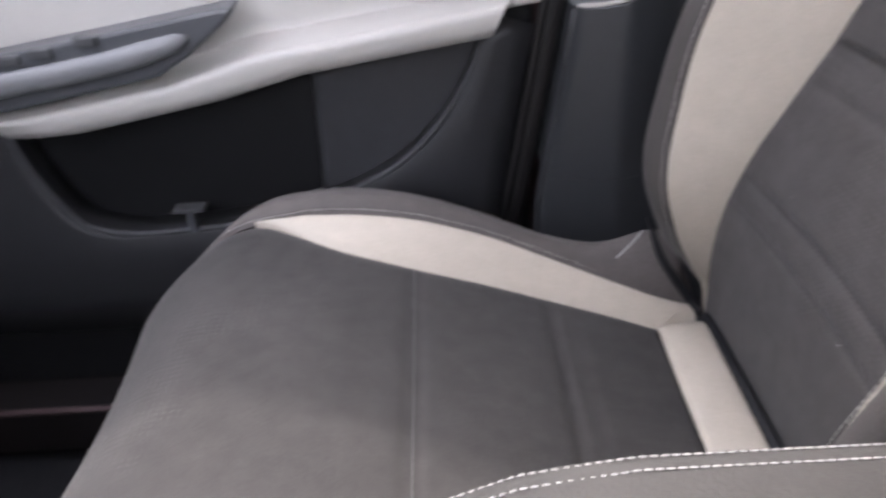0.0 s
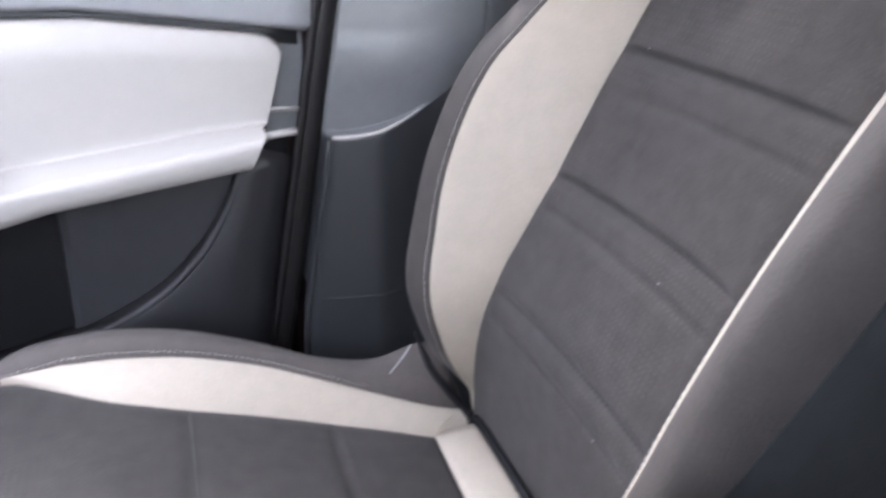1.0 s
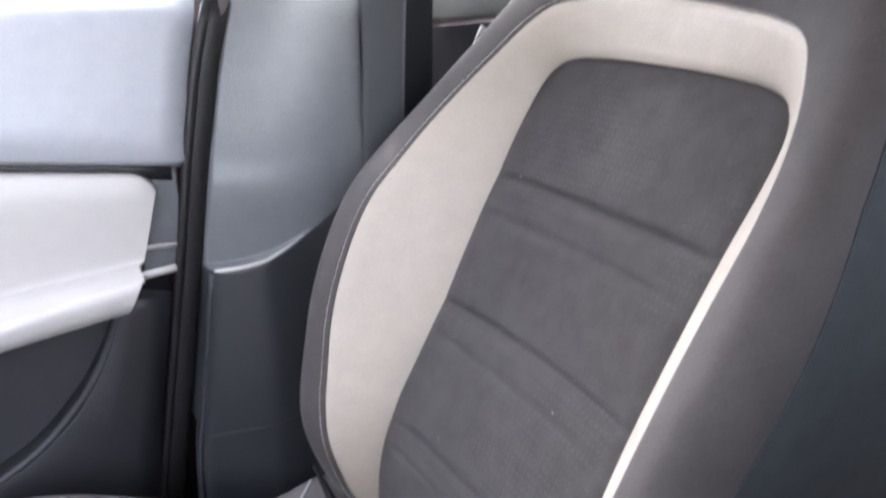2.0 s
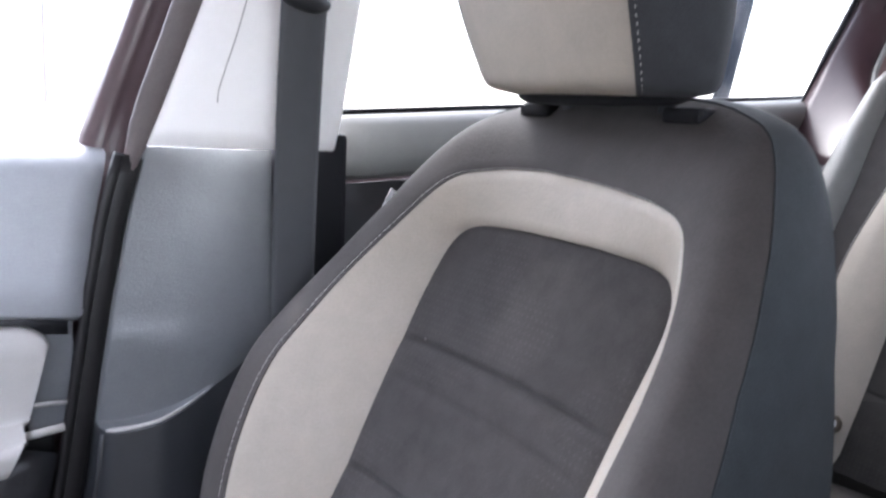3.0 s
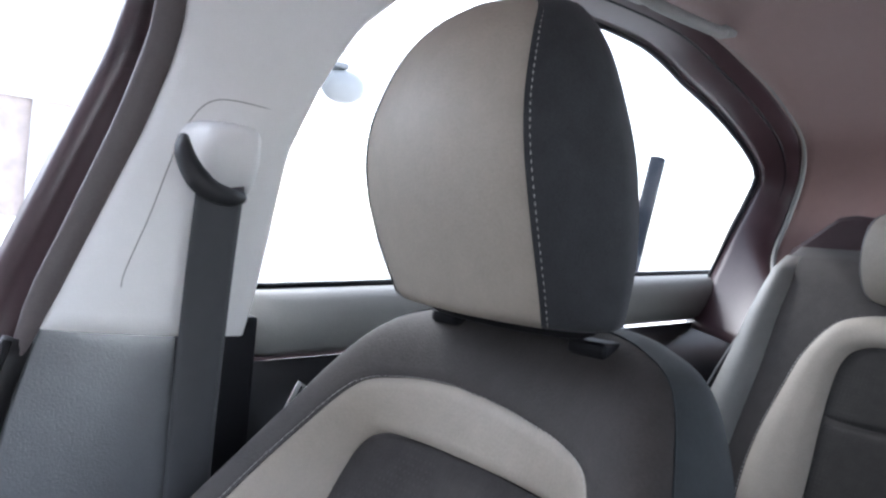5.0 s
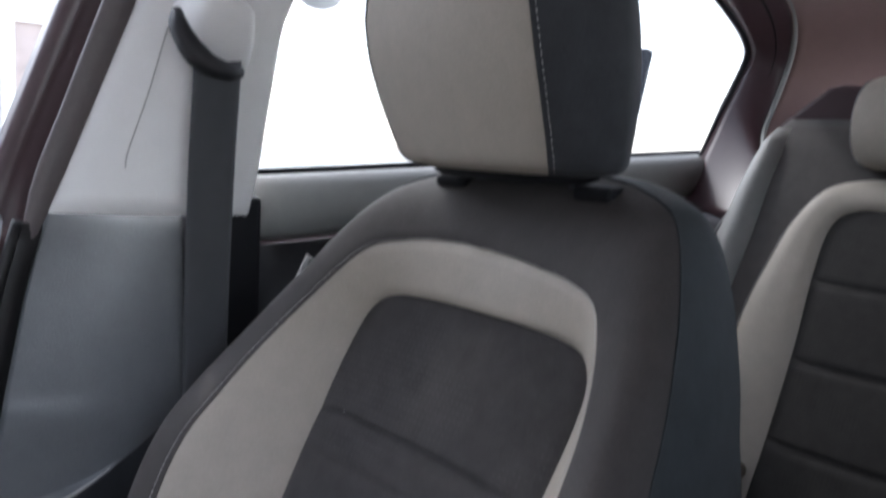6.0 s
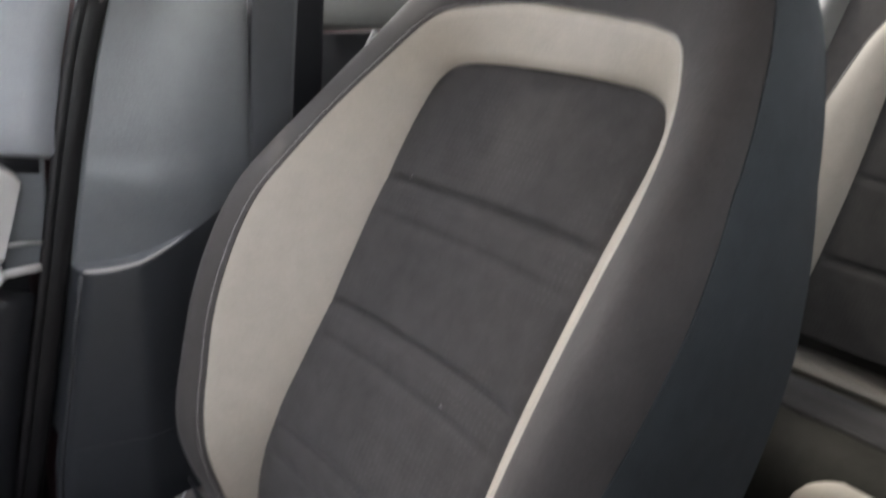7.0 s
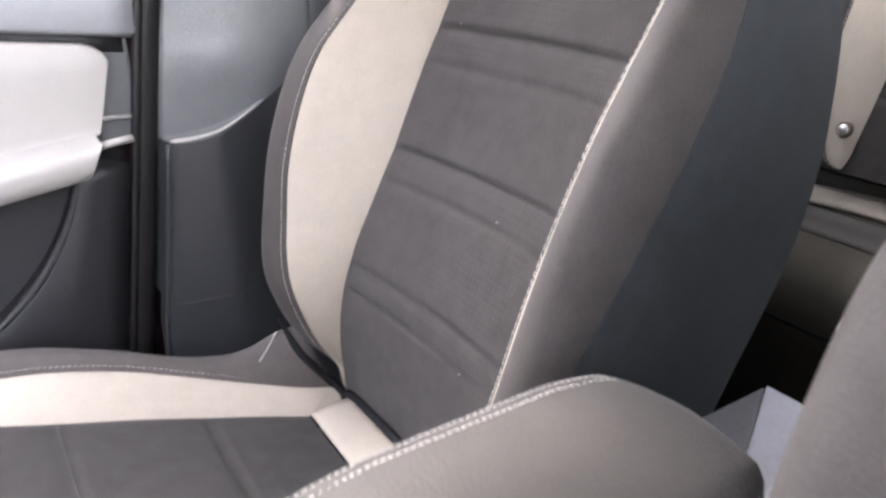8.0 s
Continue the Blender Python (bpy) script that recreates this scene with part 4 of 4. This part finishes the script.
part("tread", block((-1.2, 0.315, 0.02), (0.2, 0.40, 0.10), 0.012, 3), SILL, ds)
# The light along the tread's edge is put into this paler brown.
tube("tread_edge", [(x, 0.318, 0.098) for x in np.linspace(-1.2, 0.2, 6)], 0.005, SILL_EDGE, ds, "reddish brown edge with its lit line in the colour")
part("step_edge", block((-1.2, 0.38, 0.10), (0.2, 0.42, 0.20), 0.006), CARD, ds, "black upright")

# ---- centre console and armrest ----
cons = thing("centre_console", "dark centre console with a taupe padded armrest", "console")
rows = []
Y0, Y1 = -0.292, -0.398
for x, drop, pinch in ((-0.222, 0.12, 0.012), (-0.220, 0.08, 0.010), (-0.212, 0.054, 0.006), (-0.195, 0.036, 0.002), (-0.17, 0.019, 0.0), (-0.14, 0.006, 0), (-0.1, 0.0, 0), (0.0, 0.0, 0), (0.03, 0.003, 0.003), (0.048, 0.010, 0.009), (0.057, 0.022, 0.016), (0.060, 0.05, 0.020), (0.058, 0.10, 0.022)):
    top = 0.629 - drop
    r = []
    for u, dz in ((0, -0.11), (0, -0.05), (-0.02, -0.022), (0.0, -0.009), (0.05, -0.0025), (0.11, -0.001), (0.2, 0.001), (0.35, 0.003), (0.5, 0.004), (0.65, 0.003), (0.8, 0.001), (0.89, -0.001), (0.95, -0.0025), (1.0, -0.009), (1.02, -0.022), (1, -0.05), (1, -0.11)):
        y = (Y0 - pinch) * (1 - u) + (Y1 + pinch) * u
        r.append((x, y, max(0.50, top + dz)))
    rows.append(r)
arm = sheet("armrest", curve([np.array(r).ravel() for r in rows], 60).reshape(60, 17, 3), SHADED_TAUPE, cons, "taupe leatherette armrest with double stitching")
for off in (0.006, 0.013):
    for side in ((0, 1) if off < 0.01 else (0,)):
        pts = []
        for x in np.linspace(-0.205, 0.04, 60):
            drop = line(x, [-0.212, -0.195, -0.17, -0.14, -0.1, 0.0, 0.03, 0.048], [0.054, 0.036, 0.019, 0.006, 0.0, 0, 0.003, 0.010])
            pin = line(x, [0.0, 0.03, 0.048], [0, 0.003, 0.009])
            y = Y0 - off - pin if side == 0 else Y1 - 0.001 + pin
            pts.append((x, y, 0.6290 - drop - (0.014 if side else 0.0015 if off < 0.01 else 0.0)))
        stitches("stitching", pts, THREAD, arm, 0.0028, 0.0009, 0.00029, "pale thread in slanted stitches", 0.0009)
part("body", block((-0.9, -0.395, 0.0), (0.10, -0.295, 0.512), 0.015, 3), CARD, cons)
tower = part("rear_tower", block((0.105, -0.390, 0.0), (0.211, -0.287, 0.520), 0.006, 2), RIM, cons, "charcoal rear end of the console")
# Light and shade on one lid, put in as two greys.
part("lid_shaded_half", prism([(0.2138, -0.2828), (0.0625, -0.3641), (0.0625, -0.2828)], 0.519, 0.541, "z", 0.002), LOW_TRIM, tower, "grey half of the lid")
part("lid_lit_half", prism([(0.2145, -0.283), (0.2145, -0.392), (0.0625, -0.392), (0.0625, -0.3645)], 0.519, 0.542, "z", 0.002), LID, tower, "lit half of the lid, put in as pale grey")

# ---- rear seat ----
rear = thing("rear_bench", "charcoal rear bench seat with beige leatherette bands", "bench seat")
rx = lambda z: line(z, [0.40, 0.50, 0.6, 0.8, 0.95, 1.03, 1.06], [0.83, 0.86, 0.90, 0.98, 1.045, 1.095, 1.16])
rback = lambda a: np.array([[(rx(z) - d, y, z) for y, z, d in r] for r in a])
bol_in = lambda z: line(z, [0.4, 0.6, 0.87, 1.013, 1.045], [0.20, 0.18, 0.160, 0.160, 0.172])
bol_out = lambda z: line(z, [0.4, 0.6, 0.92, 1.0, 1.045], [0.28, 0.26, 0.202, 0.192, 0.183])
sheet("backrest", rback([[(y, z, 0.0) for y in np.linspace(bol_in(z) + 0.004, -0.97, 50)] for z in np.linspace(0.492, 1.06, 30)]), TAUPE, rear, "taupe backrest", thick=0.01)
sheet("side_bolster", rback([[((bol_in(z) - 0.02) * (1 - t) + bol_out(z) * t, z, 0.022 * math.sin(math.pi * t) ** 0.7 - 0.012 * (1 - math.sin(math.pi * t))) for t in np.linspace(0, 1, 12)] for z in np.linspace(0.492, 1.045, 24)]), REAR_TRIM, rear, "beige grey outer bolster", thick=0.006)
for yc in (-0.08, -0.66):
    n = 60
    r0 = curve([(.122, .498, .004), (.119, .512, .008), (.117, .54, .01), (.114, .60, .01), (.112, .72, .01), (.116, .86, .01), (.107, .908, .01), (.08, .925, .01), (.04, .927, .01), (0, .927, .01)], n)
    r1 = curve([(.136, .498, .004), (.150, .506, .008), (.166, .54, .012), (.190, .61, .02), (.197, .70, .022), (.194, .77, .022), (.178, .85, .02), (.163, .905, .018), (.135, .95, .014), (.10, .966, .012), (.05, .972, .012), (0, .973, .012)], n)
    a, b = r0, r1
    full = lambda q: np.vstack([q, (q * np.array([-1, 1, 1]))[:-1][::-1]]) + np.array([yc, 0, 0])
    sheet("trim_band", rback(puffed(full(a), full(b), 7, 0.004)), BEIGE, rear, "beige leatherette band")
    stitches("stitching", rback([full(b) + np.array([0, 0, 0.002])])[0], THREAD, rear, label="pale seam thread")
    rows = []
    for z in np.linspace(0.494, 0.924, 90):
        w = np.interp(z, r0[:, 1], r0[:, 0])
        q = -sum(0.005 * math.exp(-((z - s) / 0.004) ** 2) for s in (0.818, 0.707, 0.595))
        rows.append([(yc + u * w, z, 0.006 + 0.004 * (1 - u**4) + q) for u in np.linspace(1, -1, 15)])
    sheet("centre_cloth", rback(rows), REAR_CLOTH_SHADED, rear, "dark cloth with cross seams")
    rows = [[((0.857 + 0.04 * (1 - u ** 4)) * (1 - t) + (0.785 + 0.03 * (1 - u ** 4)) * t, yc + u * (0.2 - 0.02 * t), 0.455 + 0.004 * math.sin(math.pi * t)) for u in np.linspace(1, -1, 17)] for t in np.linspace(0, 1, 5)]
    sheet("cushion_band", rows, REAR_BAND_SHADED, rear, "beige leatherette band", thick=0.006)
rows = [[(x, y, z) for y in np.linspace(0.30, -1.0, 14)] for x, z in curve([(1.0, .436), (.92, .443), (.84, .447), (.76, .442), (.71, .446), (.68, .452), (.645, .448), (.618, .425), (.606, .39), (.61, .33), (.64, .2)], 40)]
sheet("cushion", rows, REAR_TAUPE_SHADED, rear, "olive grey rear cushion with a padded front roll", thick=0.01)
for yc in (-0.08, -0.66):
    sheet("cushion_cloth", [[(x, yc + u * 0.2, z + 0.0065) for u in np.linspace(1, -1, 9)] for x, z in ((.80, .444), (.76, .442), (.72, .445), (.70, .448))], CLOTH_FLAT, rear, "dark cloth panel", thick=0.003)
rows = []
for t in np.linspace(0, 1, 10):
    w = 0.05 * math.sin(math.pi * t) ** 0.5
    rows.append([(0.612 - 0.02 * math.sin(math.pi * v) * math.sin(math.pi * t) ** 0.5, -0.118 - 0.13 * t, 0.379 + (0.064 * min(1, 2.4 * t) ** 0.5) * v) for v in np.linspace(0, 1, 8)])
sheet("front_corner", rows, BEIGE, rear, "beige leatherette corner of the cushion front", thick=0.006)
rows = [[(0.600 - 0.012 * math.sin(math.pi * (0.15 + 0.7 * v)), -0.160 - 0.10 * t - 0.012 * (1 - v) ** 2, 0.372 + 0.052 * v * min(1, 3 * t + 0.25)) for v in np.linspace(0, 1, 8)] for t in np.linspace(0, 1, 8)]
inset = sheet("corner_inset", rows, TAUPE, rear, "taupe rounded inset of the cushion corner", thick=0.004)
stitches("stitching", [(0.584, -0.164 - 0.10 * t, 0.372 + 0.050 * min(1, 3 * t + 0.25)) for t in np.linspace(0, 1, 20)], THREAD, inset, label="pale seam thread")
tube("lower_piping", [(0.604, y, 0.375) for y in np.linspace(0.28, -0.98, 10)], 0.004, RUBBER, rear, "black piping", 6)
part("plinth", block((0.66, -1.05, 0.0), (1.4, 0.36, 0.3), 0.01), BLACK, rear)
stud_at = pose(0.858, 0.054, 0.554, 0, -70, 0)
bm = bmesh.new()
bmesh.ops.create_cone(bm, cap_ends=True, segments=24, radius1=0.0125, radius2=0.0105, depth=0.006, matrix=stud_at)
stud = part("chrome_stud", bm, STUD_RING, rear, "round stud with a dark ring and a chrome button")
bm = bmesh.new()
bmesh.ops.create_uvsphere(bm, u_segments=20, v_segments=10, radius=0.0075, matrix=stud_at @ Matrix.Translation((0, 0, 0.003)) @ Matrix.Diagonal((1, 1, 0.5, 1)))
part("button", bm, STUD, stud, "domed chrome button", smooth=True)
for yc in (-0.085, -0.66):
    rh = thing("rear_headrest", "beige padded rear headrest", "headrest", "rear headrests")
    lv = curve([(.985, 1.035, .07, 1.11), (.995, 1.02, .09, 1.12), (1.03, 1.01, .10, 1.125), (1.08, 1.015, .10, 1.12), (1.11, 1.03, .09, 1.105), (1.122, 1.05, .06, 1.085)], 20)
    sheet("front_panel", [[(xf - .01 * (1 - u * u), yc + u * w, z) for u in np.linspace(1, -1, 13)] for z, xf, w, xb in lv] + [[(xb, yc + u * w, z) for u in np.linspace(1, -1, 13)] for z, xf, w, xb in lv[-1:]], BEIGE, rh, "beige face")
    for s in (1, -1):
        sheet("side_panel", [[(xf + (xb - xf) * a, yc + s * (w + o), z) for a, o in ((0, 0), (.2, .012), (.6, .014), (1, -.02))] for z, xf, w, xb in lv], TAUPE, rh, "taupe side")
    sheet("rear_panel", [[(xb, yc + u * (w - .02), z) for u in (1, 0, -1)] for z, xf, w, xb in lv], TAUPE, rh)
rb = thing("rear_seat_belt", "black rear seat belt running down beside the bench", "seat belt")
sheet("webbing", [[(x + 0.02 * u, y + 0.012 * u, z) for u in np.linspace(-1, 1, 5)] for x, y, z in curve([(1.17, 0.195, 0.99), (1.09, 0.216, 0.93), (1.01, 0.228, 0.84), (0.92, 0.255, 0.65), (0.86, 0.285, 0.45)], 24)], WEB, rb, "dark webbing", thick=0.002)
shelf = thing("parcel_shelf", "dark maroon cloth parcel shelf behind the bench", "parcel shelf")
part("board", block((1.13, -0.90, 1.0), (1.6, 0.19, 1.035), 0.008), SHELF, shelf)
part("speaker_pod", prism([(0.215, 1.03), (0.20, 1.06), (0.125, 1.118), (0.10, 1.122), (-0.06, 1.105), (-0.08, 1.03)], 1.17, 1.42, "x", 0.008), SHELF, shelf, "raised maroon speaker housing")

# ---- outside ----
# Unseen wall, added to hold back light through the windscreen.
yard = structure(part("wall_light_block", block((-6.2, -12, -0.42), (-5.9, 7.0, 4.6), 0.02), BLOCKER), "added unseen grey wall ahead of the car, dimming the windscreen", "wall")
g = structure(part("ground", block((-400, -400, -0.6), (400, 400, -0.42), 0), CONCRETE), "pale concrete forecourt", "ground")
shop = thing("shop_building", "low white building with a dark glazed front and white posts", "building")
part("plinth_wall", block((-14, 8.0, -0.42), (2.7, 14, 0.83), 0.02), WHITEWASH, shop, "white plinth wall")
part("upper_wall", block((-14, 8.0, 2.0), (2.7, 14, 2.9), 0.02), WHITEWASH, shop, "white upper wall")
part("roof", block((-14.3, 7.9, 2.9), (2.9, 14.3, 3.05), 0.03), WHITEWASH, shop, "flat roof edge")
k = 0
for x in np.arange(-13.6, 1.6, 1.16):
    part("post", block((x - 0.06, 7.98, 0.83), (x + 0.06, 8.16, 2.0), 0.01), WHITEWASH, shop, "white post")
    part("pane", block((x + 0.06, 8.1, 0.83), (x + 1.10, 8.13, 2.0), 0), TINT, shop, "dark glazed pane")
    part("glazing_bar", block((x + 0.55, 8.05, 0.83), (x + 0.60, 8.1, 2.0), 0.005), GREY, shop)
lamp = thing("wall_lamp", "opal glass yard lamp with a dark cap on a post", "lamp")
bm = bmesh.new()
bmesh.ops.create_uvsphere(bm, u_segments=24, v_segments=16, radius=0.13, matrix=Matrix.Translation((2.50, 4.0, 1.95)) @ Matrix.Diagonal((1.2, 1.0, 0.85, 1)))
part("globe", bm, LAMP_GLASS, lamp, "opal globe", smooth=True)
part("cap", block((2.38, 3.93, 2.055), (2.50, 4.07, 2.095), 0.015), GREY, lamp, "grey cap")
tube("pole", [(1.85, 4.0, -0.42), (1.85, 4.0, 2.0), (1.9, 4.0, 2.08), (2.0, 4.0, 2.1), (2.5, 4.0, 2.09)], 0.02, GREY, lamp, "grey pole with a side arm")
post = thing("leaning_post", "dark weathered post leaning in the yard", "post")
tube("stake", [(2.12, 1.5, -0.42), (2.44, 1.5, 0.95), (2.5, 1.5, 1.2), (2.555, 1.5, 1.43)], 0.032, WOOD, post)
